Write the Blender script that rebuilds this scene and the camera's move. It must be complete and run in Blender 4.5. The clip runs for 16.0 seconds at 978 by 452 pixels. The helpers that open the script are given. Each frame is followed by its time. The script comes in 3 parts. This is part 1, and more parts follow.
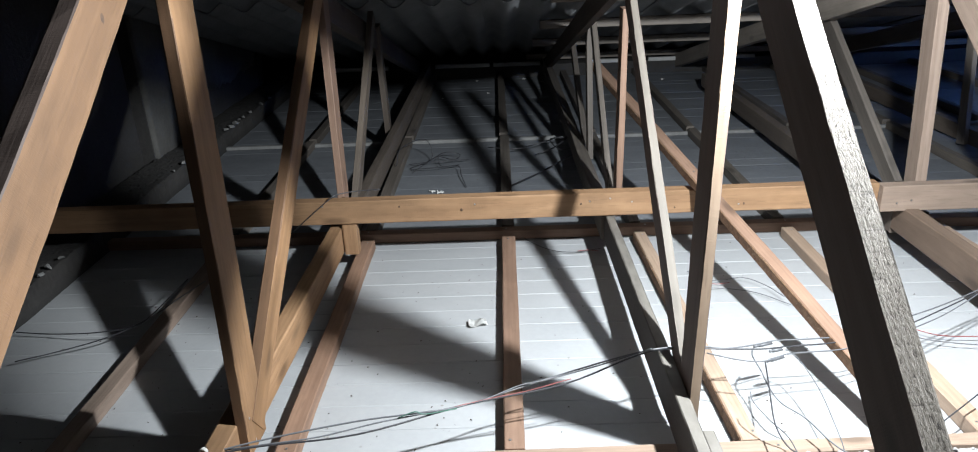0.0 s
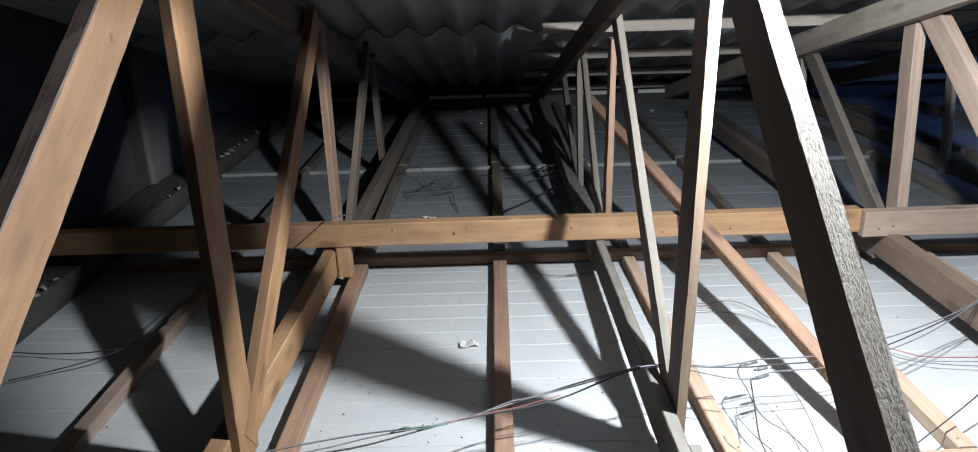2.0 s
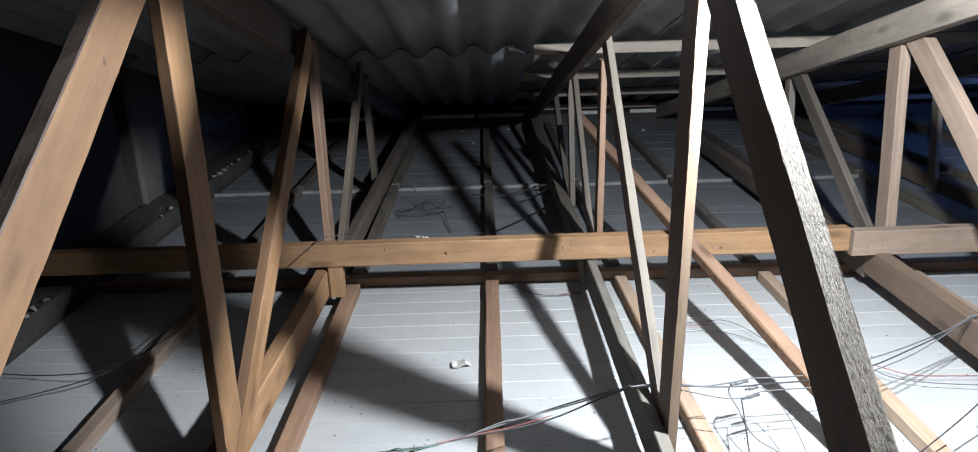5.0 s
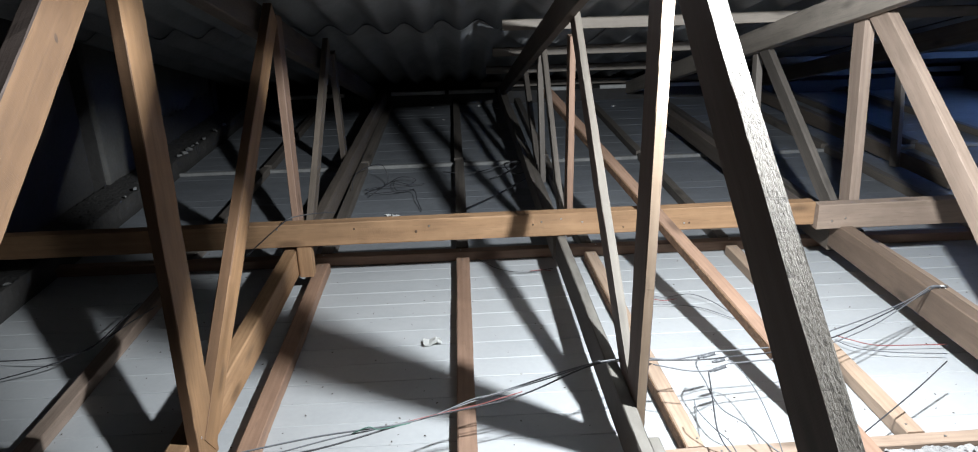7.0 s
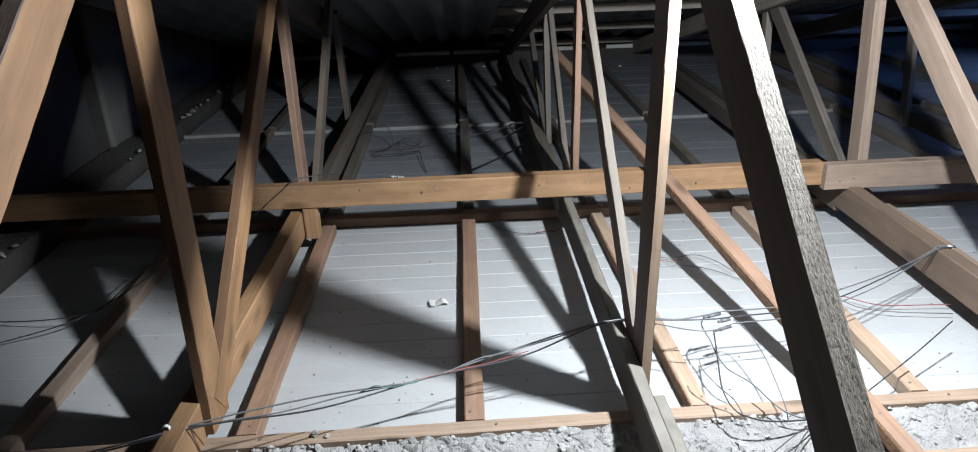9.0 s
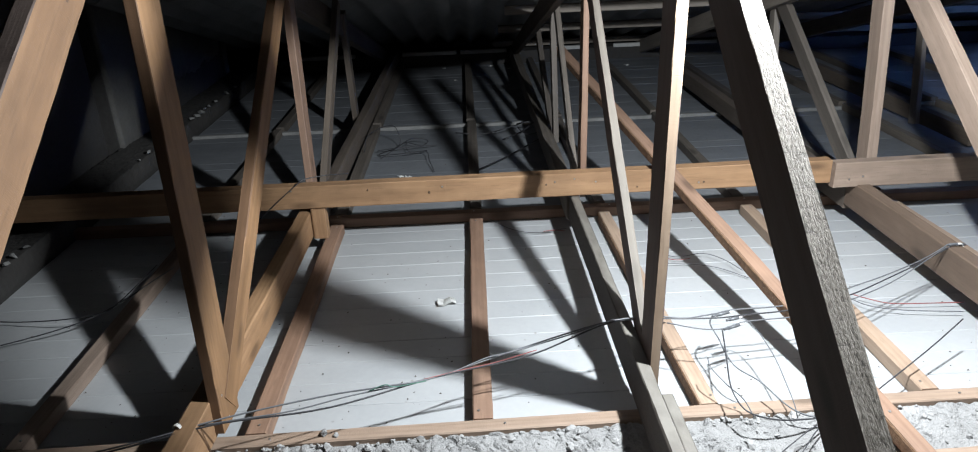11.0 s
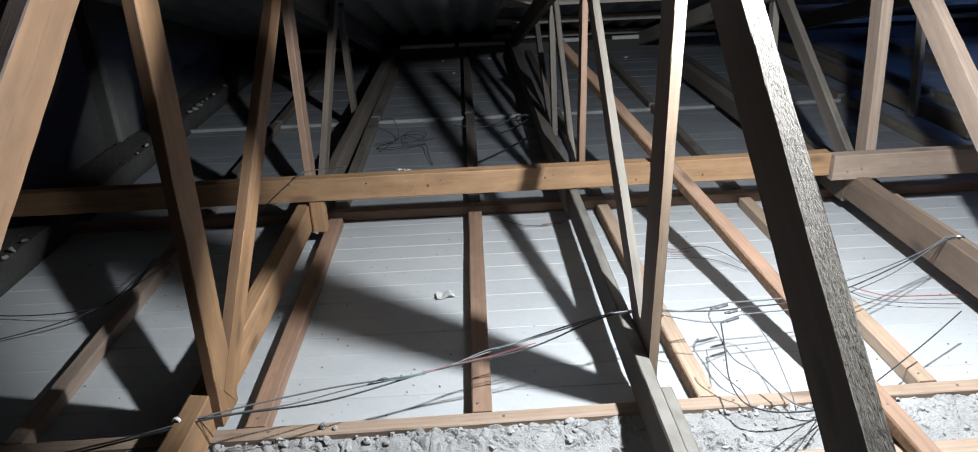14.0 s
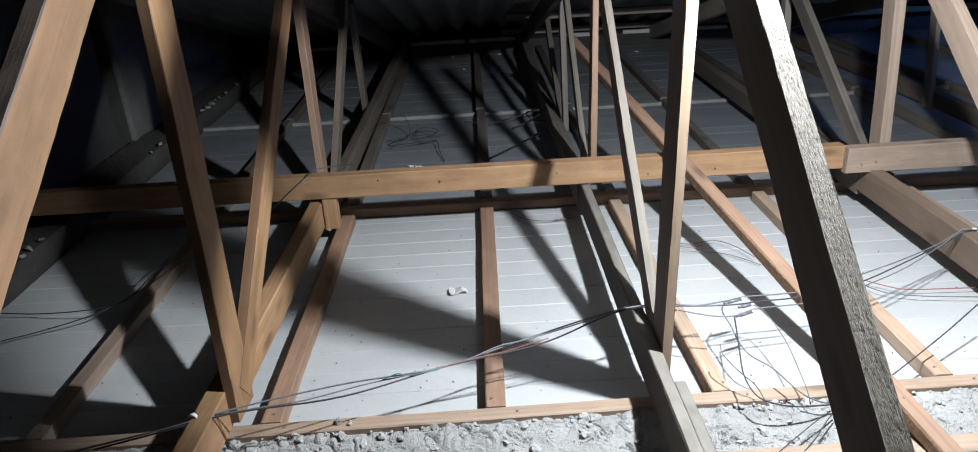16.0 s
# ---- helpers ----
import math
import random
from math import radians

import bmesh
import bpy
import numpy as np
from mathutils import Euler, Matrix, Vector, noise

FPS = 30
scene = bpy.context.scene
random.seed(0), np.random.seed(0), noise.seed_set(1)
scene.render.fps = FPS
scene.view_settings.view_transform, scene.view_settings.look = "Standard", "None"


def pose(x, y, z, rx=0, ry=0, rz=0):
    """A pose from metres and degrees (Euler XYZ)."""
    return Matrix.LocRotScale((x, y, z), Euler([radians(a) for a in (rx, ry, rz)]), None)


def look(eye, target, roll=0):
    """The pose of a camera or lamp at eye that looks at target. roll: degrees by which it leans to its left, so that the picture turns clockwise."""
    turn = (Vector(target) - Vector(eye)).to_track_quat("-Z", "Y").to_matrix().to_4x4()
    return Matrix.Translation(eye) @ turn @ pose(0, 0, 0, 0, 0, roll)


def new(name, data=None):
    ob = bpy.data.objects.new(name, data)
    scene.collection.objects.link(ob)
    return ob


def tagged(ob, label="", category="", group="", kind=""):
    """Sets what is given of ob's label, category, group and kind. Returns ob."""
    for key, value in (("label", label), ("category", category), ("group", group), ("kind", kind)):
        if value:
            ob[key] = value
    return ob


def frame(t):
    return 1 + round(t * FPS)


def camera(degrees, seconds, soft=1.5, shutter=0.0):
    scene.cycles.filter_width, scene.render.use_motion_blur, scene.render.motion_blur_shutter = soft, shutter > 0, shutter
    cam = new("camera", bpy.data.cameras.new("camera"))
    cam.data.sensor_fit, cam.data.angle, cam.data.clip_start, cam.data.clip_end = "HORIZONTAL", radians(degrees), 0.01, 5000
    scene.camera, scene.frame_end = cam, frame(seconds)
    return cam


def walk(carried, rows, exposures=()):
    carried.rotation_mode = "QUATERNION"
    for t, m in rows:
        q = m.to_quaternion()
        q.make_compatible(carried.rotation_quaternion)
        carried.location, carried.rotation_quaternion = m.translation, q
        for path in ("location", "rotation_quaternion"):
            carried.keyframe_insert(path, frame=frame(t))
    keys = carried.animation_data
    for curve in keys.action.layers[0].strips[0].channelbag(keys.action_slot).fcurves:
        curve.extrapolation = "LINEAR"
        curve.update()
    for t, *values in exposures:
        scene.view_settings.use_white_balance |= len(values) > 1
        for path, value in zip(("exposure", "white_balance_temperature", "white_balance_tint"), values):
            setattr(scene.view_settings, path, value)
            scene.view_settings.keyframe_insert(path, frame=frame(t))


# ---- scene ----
cam = camera(67.7, 16.0, soft=1.05)
PATH = [
    (0, (-0.011, 0.056, 1.161), (-0.05, 1.904, 0.396), -2.3),
    (0.5, (-0.036, 0.037, 1.142), (-0.053, 1.908, 0.436), -2.0),
    (1, (-0.021, 0.005, 1.142), (-0.063, 1.877, 0.44), -1.7),
    (1.5, (-0.014, 0.002, 1.142), (-0.027, 1.879, 0.45), -1.0),
    (2, (-0.008, 0.002, 1.147), (-0.024, 1.882, 0.465), -1.8),
    (2.5, (-0.009, 0.001, 1.154), (-0.045, 1.894, 0.512), -1.5),
    (3, (-0.005, -0.004, 1.154), (-0.018, 1.894, 0.524), -1.2),
    (5.5, (0.0, -0.005, 1.154), (0.016, 1.89, 0.515), -2.1),
    (6, (0.009, -0.001, 1.155), (0.033, 1.889, 0.503), -2.9),
    (6.5, (0.012, -0.003, 1.155), (0.082, 1.882, 0.491), -1.4),
    (7, (0.007, 0.0, 1.154), (0.083, 1.873, 0.458), -1.6),
    (7.5, (0.008, 0.002, 1.147), (0.077, 1.853, 0.393), -2.0),
    (8, (0.007, 0.003, 1.145), (0.077, 1.839, 0.355), -2.0),
    (8.5, (0.007, 0.004, 1.145), (0.065, 1.838, 0.349), -2.2),
    (9, (0.004, 0.002, 1.148), (0.062, 1.838, 0.357), -1.9),
    (11.5, (0.003, 0.0, 1.148), (0.038, 1.836, 0.356), -2.4),
    (12, (0.004, 0.001, 1.149), (0.047, 1.837, 0.356), -2.1),
    (12.5, (0.005, 0.0, 1.15), (0.057, 1.836, 0.359), -2.1),
    (13, (0.003, -0.001, 1.146), (0.047, 1.831, 0.345), -2.5),
    (13.5, (0.003, 0.0, 1.149), (0.038, 1.828, 0.339), -2.8),
    (14, (0.003, 0.001, 1.148), (0.043, 1.829, 0.339), -2.4),
    (14.5, (0.0, 0.001, 1.147), (0.019, 1.825, 0.326), -3.1),
    (15, (0.001, -0.002, 1.148), (0.021, 1.823, 0.33), -2.9),
    (15.5, (0.003, -0.001, 1.147), (0.017, 1.822, 0.326), -3.1),
    (16, (0.0, -0.002, 1.149), (0.009, 1.823, 0.331), -3.2),
]
walk(cam, [(t, look(eye, target, roll)) for t, eye, target, roll in PATH],
     exposures=((0.0, 0.25), (0.5, 0.17), (1.5, 0.14), (3.0, 0.19), (6.0, 0.18), (7.2, 0.05), (8.5, -0.03), (16.0, -0.02)))

# ---- light ----
LAMP = (0.74, 1.2, 1.31)
lamp_data = bpy.data.lights.new("work_light", "SPOT")
lamp_data.energy, lamp_data.color, lamp_data.shadow_soft_size = 280.0, (0.90, 0.96, 1.0), 0.028
work_light = new("work_light", lamp_data)
lamp_data.spot_size, lamp_data.spot_blend = radians(178), 0.25
work_light.matrix_basis = look(LAMP, (LAMP[0] - 0.3, LAMP[1] + 0.5, LAMP[2] - 0.8))
world = bpy.data.worlds.new("added_blue_fill")
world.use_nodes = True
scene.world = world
# Strong blue fill, added to stand in for lens glare at upper right.
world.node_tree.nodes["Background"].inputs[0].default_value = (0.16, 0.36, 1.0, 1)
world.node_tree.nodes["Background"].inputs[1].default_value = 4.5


# ---- materials ----
def nodes_of(name, rough, metal=0.0):
    m = bpy.data.materials.new(name)
    m.use_nodes = True
    t = m.node_tree
    b = t.nodes["Principled BSDF"]
    b.inputs["Roughness"].default_value, b.inputs["Metallic"].default_value = rough, metal
    return m, t, b


def node(t, kind, **values):
    n = t.nodes.new(kind)
    for k, v in values.items():
        n.inputs[k.replace("_", " ")].default_value = v
    return n


def ramp(t, source, stops):
    r = t.nodes.new("ShaderNodeValToRGB")
    e = r.color_ramp.elements
    while len(e) < len(stops):
        e.new(0.5)
    for el, (p, c) in zip(e, stops):
        el.position, el.color = p, (*c, 1)
    t.links.new(source, r.inputs[0])
    return r.outputs[0]


def mixed(t, factor, a, b, how="MIX"):
    m = t.nodes.new("ShaderNodeMix")
    m.data_type, m.blend_type = "RGBA", how
    for sock, v in ((m.inputs[0], factor), (m.inputs[6], a), (m.inputs[7], b)):
        if hasattr(v, "links"):
            t.links.new(v, sock)
        else:
            sock.default_value = v if isinstance(v, float) else (*v, 1)
    return m.outputs[2]


def bumped(t, b, pairs, distance=0.002):
    last = None
    for source, strength in pairs:
        n = node(t, "ShaderNodeBump", Strength=strength, Distance=distance)
        t.links.new(source, n.inputs["Height"])
        if last:
            t.links.new(last.outputs[0], n.inputs["Normal"])
        last = n
    t.links.new(last.outputs[0], b.inputs["Normal"])


def coords(t, scale, shift_random=True):
    """Object coordinates, stretched, and moved by a random amount for each object."""
    tc = t.nodes.new("ShaderNodeTexCoord")
    mp = t.nodes.new("ShaderNodeMapping")
    mp.inputs["Scale"].default_value = scale
    t.links.new(tc.outputs["Object"], mp.inputs["Vector"])
    if shift_random:
        info = t.nodes.new("ShaderNodeObjectInfo")
        mul = t.nodes.new("ShaderNodeMath")
        mul.operation = "MULTIPLY"
        mul.inputs[1].default_value = 37.0
        t.links.new(info.outputs["Random"], mul.inputs[0])
        t.links.new(mul.outputs[0], mp.inputs["Location"])
    return mp.outputs[0]


def wood(name, pale, dark, sawn=0.35, dirt=0.5):
    """Sawn softwood, its grain along the local z axis."""
    m, t, b = nodes_of(name, 0.72)
    long = coords(t, (38, 38, 1.6))
    grain = node(t, "ShaderNodeTexNoise", Scale=1.0, Detail=5.0, Roughness=0.6, Distortion=0.6)
    t.links.new(long, grain.inputs["Vector"])
    rings = node(t, "ShaderNodeTexWave", Scale=0.55, Distortion=7.0, Detail=2.0)
    t.links.new(coords(t, (34, 34, 0.9)), rings.inputs["Vector"])
    stain = node(t, "ShaderNodeTexNoise", Scale=5.0, Detail=4.0, Roughness=0.65)
    t.links.new(coords(t, (1, 1, 0.5)), stain.inputs["Vector"])
    knots = node(t, "ShaderNodeTexVoronoi", Scale=1.0)
    t.links.new(coords(t, (10, 10, 3.2)), knots.inputs["Vector"])
    base = ramp(t, grain.outputs[0], ((0.3, dark), (0.7, pale)))
    base = mixed(t, 0.25, base, ramp(t, rings.outputs[0], ((0.2, dark), (0.8, pale))))
    base = mixed(t, ramp(t, stain.outputs[0], ((0.40, (0, 0, 0)), (0.72, (dirt,) * 3))), base, tuple(c * 0.45 for c in dark))
    base = mixed(t, ramp(t, knots.outputs["Distance"], ((0.07, (0.75,) * 3), (0.2, (0, 0, 0)))), base, tuple(c * 0.4 for c in dark))
    fleck = node(t, "ShaderNodeTexNoise", Scale=1.0, Detail=3.0, Roughness=0.6)
    t.links.new(coords(t, (170, 170, 13)), fleck.inputs["Vector"])
    base = mixed(t, ramp(t, fleck.outputs[0], ((0.33, (0.32,) * 3), (0.43, (0, 0, 0)))), base, tuple(c * 0.55 for c in dark))
    info = t.nodes.new("ShaderNodeObjectInfo")
    base = mixed(t, 1.0, base, ramp(t, info.outputs["Random"], ((0.0, (0.82, 0.80, 0.80)), (1.0, (1.08, 1.05, 1.02)))), "MULTIPLY")
    t.links.new(base, b.inputs["Base Color"])
    saw = node(t, "ShaderNodeTexNoise", Scale=1.0, Detail=3.0, Roughness=0.7)
    t.links.new(coords(t, (45, 45, 480)), saw.inputs["Vector"])
    bumped(t, b, ((saw.outputs[0], sawn), (grain.outputs[0], 0.45)), 0.0013)
    return m


def rough_wood(name, pale, dark):
    """Torn, weathered saw-cut wood: fibres along z, blotchy cuts across and grey wear."""
    m, t, b = nodes_of(name, 0.85)
    fibre = node(t, "ShaderNodeTexNoise", Scale=1.0, Detail=6.0, Roughness=0.7, Distortion=0.8)
    t.links.new(coords(t, (300, 300, 26)), fibre.inputs["Vector"])
    torn = node(t, "ShaderNodeTexNoise", Scale=1.0, Detail=4.0, Roughness=0.65, Distortion=0.3)
    t.links.new(coords(t, (310, 310, 120)), torn.inputs["Vector"])
    cuts = node(t, "ShaderNodeTexNoise", Scale=1.0, Detail=3.0, Roughness=0.6, Distortion=0.4)
    t.links.new(coords(t, (9, 9, 70)), cuts.inputs["Vector"])
    blotch = node(t, "ShaderNodeTexNoise", Scale=9.0, Detail=4.0, Roughness=0.6)
    t.links.new(coords(t, (1, 1, 0.6)), blotch.inputs["Vector"])
    base = ramp(t, fibre.outputs[0], ((0.32, dark), (0.62, pale)))
    base = mixed(t, 0.55, base, ramp(t, torn.outputs[0], ((0.38, dark), (0.56, pale))))
    base = mixed(t, ramp(t, torn.outputs[0], ((0.33, (0.9,) * 3), (0.42, (0, 0, 0)))), base, tuple(c * 0.25 for c in dark))
    base = mixed(t, ramp(t, cuts.outputs[0], ((0.33, (0.7,) * 3), (0.38, (0, 0, 0)))), base, tuple(c * 0.3 for c in dark))
    base = mixed(t, ramp(t, blotch.outputs[0], ((0.45, (0, 0, 0)), (0.75, (0.5,) * 3))), base, tuple(c * 0.6 for c in dark))
    t.links.new(base, b.inputs["Base Color"])
    bumped(t, b, ((cuts.outputs[0], 0.5), (torn.outputs[0], 1.0), (fibre.outputs[0], 0.9)), 0.0013)
    return m


def pale_topped(name, pale, dark, top_colour):
    """Sawn wood with side shade put into its colour: dark sides, paler patchy top."""
    m = wood(name, pale, dark, 0.5, 0.5)
    t = m.node_tree
    b = t.nodes["Principled BSDF"]
    base = b.inputs["Base Color"].links[0].from_socket
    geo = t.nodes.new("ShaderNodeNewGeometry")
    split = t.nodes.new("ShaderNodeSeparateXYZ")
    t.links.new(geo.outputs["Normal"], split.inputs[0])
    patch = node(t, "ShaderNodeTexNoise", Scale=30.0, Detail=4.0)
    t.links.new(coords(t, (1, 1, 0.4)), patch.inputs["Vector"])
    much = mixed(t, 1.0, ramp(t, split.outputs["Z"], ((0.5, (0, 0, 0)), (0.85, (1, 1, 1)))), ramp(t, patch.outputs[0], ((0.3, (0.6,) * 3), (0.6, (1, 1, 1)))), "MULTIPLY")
    t.links.new(mixed(t, much, base, top_colour), b.inputs["Base Color"])
    return m


def surface(name, low, high, rough, scale, fine, bump, distance=0.003, spot=None):
    """A mottled surface: two scales of stain and a fine relief."""
    m, t, b = nodes_of(name, rough)
    at = coords(t, (1, 1, 1))
    big = node(t, "ShaderNodeTexNoise", Scale=scale, Detail=5.0, Roughness=0.6)
    small = node(t, "ShaderNodeTexNoise", Scale=fine, Detail=4.0, Roughness=0.65)
    for n in (big, small):
        t.links.new(at, n.inputs["Vector"])
    base = ramp(t, big.outputs[0], ((0.3, low), (0.7, high)))
    base = mixed(t, 0.3, base, ramp(t, small.outputs[0], ((0.3, low), (0.7, high))))
    if spot:
        dots = node(t, "ShaderNodeTexVoronoi", Scale=spot[1])
        t.links.new(at, dots.inputs["Vector"])
        where = node(t, "ShaderNodeTexNoise", Scale=2.6, Detail=4.0, Roughness=0.7)
        t.links.new(at, where.inputs["Vector"])
        much = mixed(t, 1.0, ramp(t, dots.outputs["Distance"], ((spot[2], (0.8,) * 3), (spot[2] + 0.05, (0, 0, 0)))), ramp(t, where.outputs[0], ((0.5, (0, 0, 0)), (0.6, (1, 1, 1)))), "MULTIPLY")
        base = mixed(t, much, base, spot[0])
    t.links.new(base, b.inputs["Base Color"])
    bumped(t, b, ((small.outputs[0], bump),), distance)
    return m


def plain(name, colour, rough=0.5, metal=0.0):
    m, t, b = nodes_of(name, rough, metal)
    at = coords(t, (1, 1, 1))
    n = node(t, "ShaderNodeTexNoise", Scale=40.0, Detail=3.0)
    t.links.new(at, n.inputs["Vector"])
    t.links.new(ramp(t, n.outputs[0], ((0.3, tuple(c * 0.75 for c in colour)), (0.7, colour))), b.inputs["Base Color"])
    return m


pine = wood("pine", (0.333, 0.205, 0.112), (0.222, 0.126, 0.064), 0.35, 0.65)
pale_pine = wood("pale_pine", (0.352, 0.268, 0.205), (0.256, 0.183, 0.131), 0.4, 0.45)
red_pine = wood("red_pine", (0.264, 0.170, 0.120), (0.182, 0.110, 0.074), 0.35, 0.5)
grey_wood = wood("grey_wood", (0.257, 0.230, 0.199), (0.164, 0.144, 0.125), 0.5, 0.5)
weathered = wood("weathered", (0.160, 0.140, 0.121), (0.094, 0.082, 0.070), 0.5, 0.55)
brown_wood = wood("brown_wood", (0.156, 0.111, 0.082), (0.098, 0.068, 0.049), 0.45, 0.55)
dark_wood = wood("dark_wood", (0.101, 0.078, 0.061), (0.055, 0.041, 0.031), 0.5, 0.6)
# Near-black sides carry the chord's shade; the upward faces are paler.
side_shaded_chord = pale_topped("side_shaded_chord", (0.039, 0.028, 0.022), (0.023, 0.016, 0.012), (0.145, 0.134, 0.118))
ash_wood = wood("ash_wood", (0.136, 0.122, 0.104), (0.094, 0.083, 0.070), 0.5, 0.4)
shaded_brown_side = wood("shaded_brown_side", (0.113, 0.086, 0.075), (0.077, 0.056, 0.049), 0.25, 0.3)
faded_pine = wood("faded_pine", (0.311, 0.242, 0.195), (0.222, 0.165, 0.128), 0.45, 0.5)
aged_pine = wood("aged_pine", (0.348, 0.268, 0.199), (0.254, 0.183, 0.127), 0.4, 0.45)
grimy_pine = wood("grimy_pine", (0.184, 0.106, 0.054), (0.122, 0.066, 0.031), 0.35, 0.65)
warm_pine = wood("warm_pine", (0.279, 0.163, 0.082), (0.182, 0.100, 0.045), 0.35, 0.65)
shaded_umber_side = wood("shaded_umber_side", (0.169, 0.094, 0.050), (0.105, 0.058, 0.030), 0.3, 0.5)
knot_wood = wood("knot_wood", (0.12, 0.07, 0.038), (0.06, 0.034, 0.02), 0.3, 0.5)
dull_wood = wood("dull_wood", (0.156, 0.129, 0.105), (0.098, 0.078, 0.062), 0.5, 0.55)
torn_wood = rough_wood("torn_wood", (0.225, 0.200, 0.172), (0.105, 0.087, 0.068))
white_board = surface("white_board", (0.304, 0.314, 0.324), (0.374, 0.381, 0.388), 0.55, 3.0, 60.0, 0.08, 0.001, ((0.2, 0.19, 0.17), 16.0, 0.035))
grey_board = surface("grey_board", (0.151, 0.158, 0.168), (0.244, 0.250, 0.261), 0.7, 2.0, 40.0, 0.1, 0.001, ((0.12, 0.115, 0.11), 14.0, 0.04))
dark_board = surface("dark_board", (0.112, 0.120, 0.134), (0.192, 0.203, 0.218), 0.75, 2.0, 40.0, 0.1, 0.001, ((0.07, 0.068, 0.066), 14.0, 0.05))
fibre_cement = surface("fibre_cement", (0.135, 0.139, 0.146), (0.26, 0.268, 0.275), 0.85, 2.2, 70.0, 0.35)
# The dark specks paint in the shade of small pits.
mortar = surface("mortar", (0.185, 0.183, 0.182), (0.345, 0.342, 0.339), 0.92, 11.0, 210.0, 0.9, 0.006, ((0.055, 0.054, 0.053), 105.0, 0.2))
pale_mortar = surface("pale_mortar", (0.21, 0.208, 0.206), (0.33, 0.327, 0.324), 0.92, 30.0, 260.0, 0.5, 0.002)
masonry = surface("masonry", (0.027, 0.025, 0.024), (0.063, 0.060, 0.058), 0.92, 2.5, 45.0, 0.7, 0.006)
bark = surface("bark", (0.078, 0.041, 0.022), (0.234, 0.133, 0.074), 0.9, 60.0, 170.0, 1.0, 0.004, ((0.5, 0.42, 0.34), 120.0, 0.16))
old_plaster = surface("old_plaster", (0.060, 0.058, 0.054), (0.135, 0.131, 0.124), 0.9, 3.5, 60.0, 0.5, 0.004)
# For the side ledge, whose shade is put into this dark colour.
shaded_masonry = surface("shaded_masonry", (0.023, 0.021, 0.020), (0.063, 0.059, 0.056), 0.95, 2.5, 45.0, 0.7, 0.006)
black_wire = plain("black_wire", (0.035, 0.035, 0.04), 0.45)
grey_wire = plain("grey_wire", (0.120, 0.125, 0.135), 0.45)
red_wire = plain("red_wire", (0.26, 0.075, 0.07), 0.45)
green_wire = plain("green_wire", (0.06, 0.16, 0.12), 0.45)
white_plastic = plain("white_plastic", (0.75, 0.75, 0.73), 0.4)
grimy_white = surface("grimy_white", (0.34, 0.345, 0.34), (0.58, 0.58, 0.57), 0.6, 9.0, 80.0, 0.3)
dirty_white = surface("dirty_white", (0.13, 0.13, 0.128), (0.29, 0.29, 0.283), 0.7, 6.0, 60.0, 0.3)
steel = plain("steel", (0.5, 0.5, 0.5), 0.35, 0.9)


# ---- shapes ----
def mesh_of(name, bm, material, smooth=False):
    data = bpy.data.meshes.new(name)
    bm.to_mesh(data)
    bm.free()
    data.materials.append(material)
    if smooth:
        for p in data.polygons:
            p.use_smooth = True
    return data


def part(name, bm, material, parent=None, label="", m=None, smooth=False):
    ob = new(name, mesh_of(name, bm, material, smooth))
    m = m or Matrix()
    if parent:
        ob.parent = parent
        ob.matrix_basis = parent.matrix_basis.inverted() @ m
        if parent.parent:
            ob.matrix_basis = (parent.parent.matrix_basis @ parent.matrix_basis).inverted() @ m
    else:
        ob.matrix_basis = m
    return tagged(ob, label)


def stick(length, w, d, wear=0.002, steps=7, chamfer=0.003, seed=0.0, rag=0.0009):
    """A sawn timber along z from 0 to length, w in x and d in y, with worn edges that wander a little."""
    bm = bmesh.new()
    c = chamfer
    ring = [(-w / 2 + c, -d / 2), (w / 2 - c, -d / 2), (w / 2, -d / 2 + c), (w / 2, d / 2 - c), (w / 2 - c, d / 2), (-w / 2 + c, d / 2), (-w / 2, d / 2 - c), (-w / 2, -d / 2 + c)]
    rows = []
    for i in range(steps + 1):
        z = length * i / steps
        row = []
        for k, (x, y) in enumerate(ring):
            q = Vector((seed * 3.1 + k // 2 * 5.7, seed + 11.0, z * 3.0))
            f = Vector((seed + k * 1.9, 3.0, z * 55.0))
            row.append(bm.verts.new((x + wear * noise.noise(q) + rag * noise.noise(f), y + wear * noise.noise(q + Vector((40, 0, 0))) + rag * noise.noise(f + Vector((0, 20, 0))), z)))
        rows.append(row)
    for a, b in zip(rows, rows[1:]):
        for k in range(8):
            bm.faces.new((a[k], a[(k + 1) % 8], b[(k + 1) % 8], b[k]))
    bm.faces.new(rows[0][::-1])
    bm.faces.new(rows[-1])
    return bm


def along(p, q, up=(1, 0, 0)):
    """The pose that lays local z from p to q, with local x as near to up as can be."""
    p, q = Vector(p), Vector(q)
    z = (q - p).normalized()
    x = Vector(up)
    x = (x - z * x.dot(z)).normalized()
    y = z.cross(x)
    return Matrix(((x.x, y.x, z.x, p.x), (x.y, y.y, z.y, p.y), (x.z, y.z, z.z, p.z), (0, 0, 0, 1)))


sticks = [0]


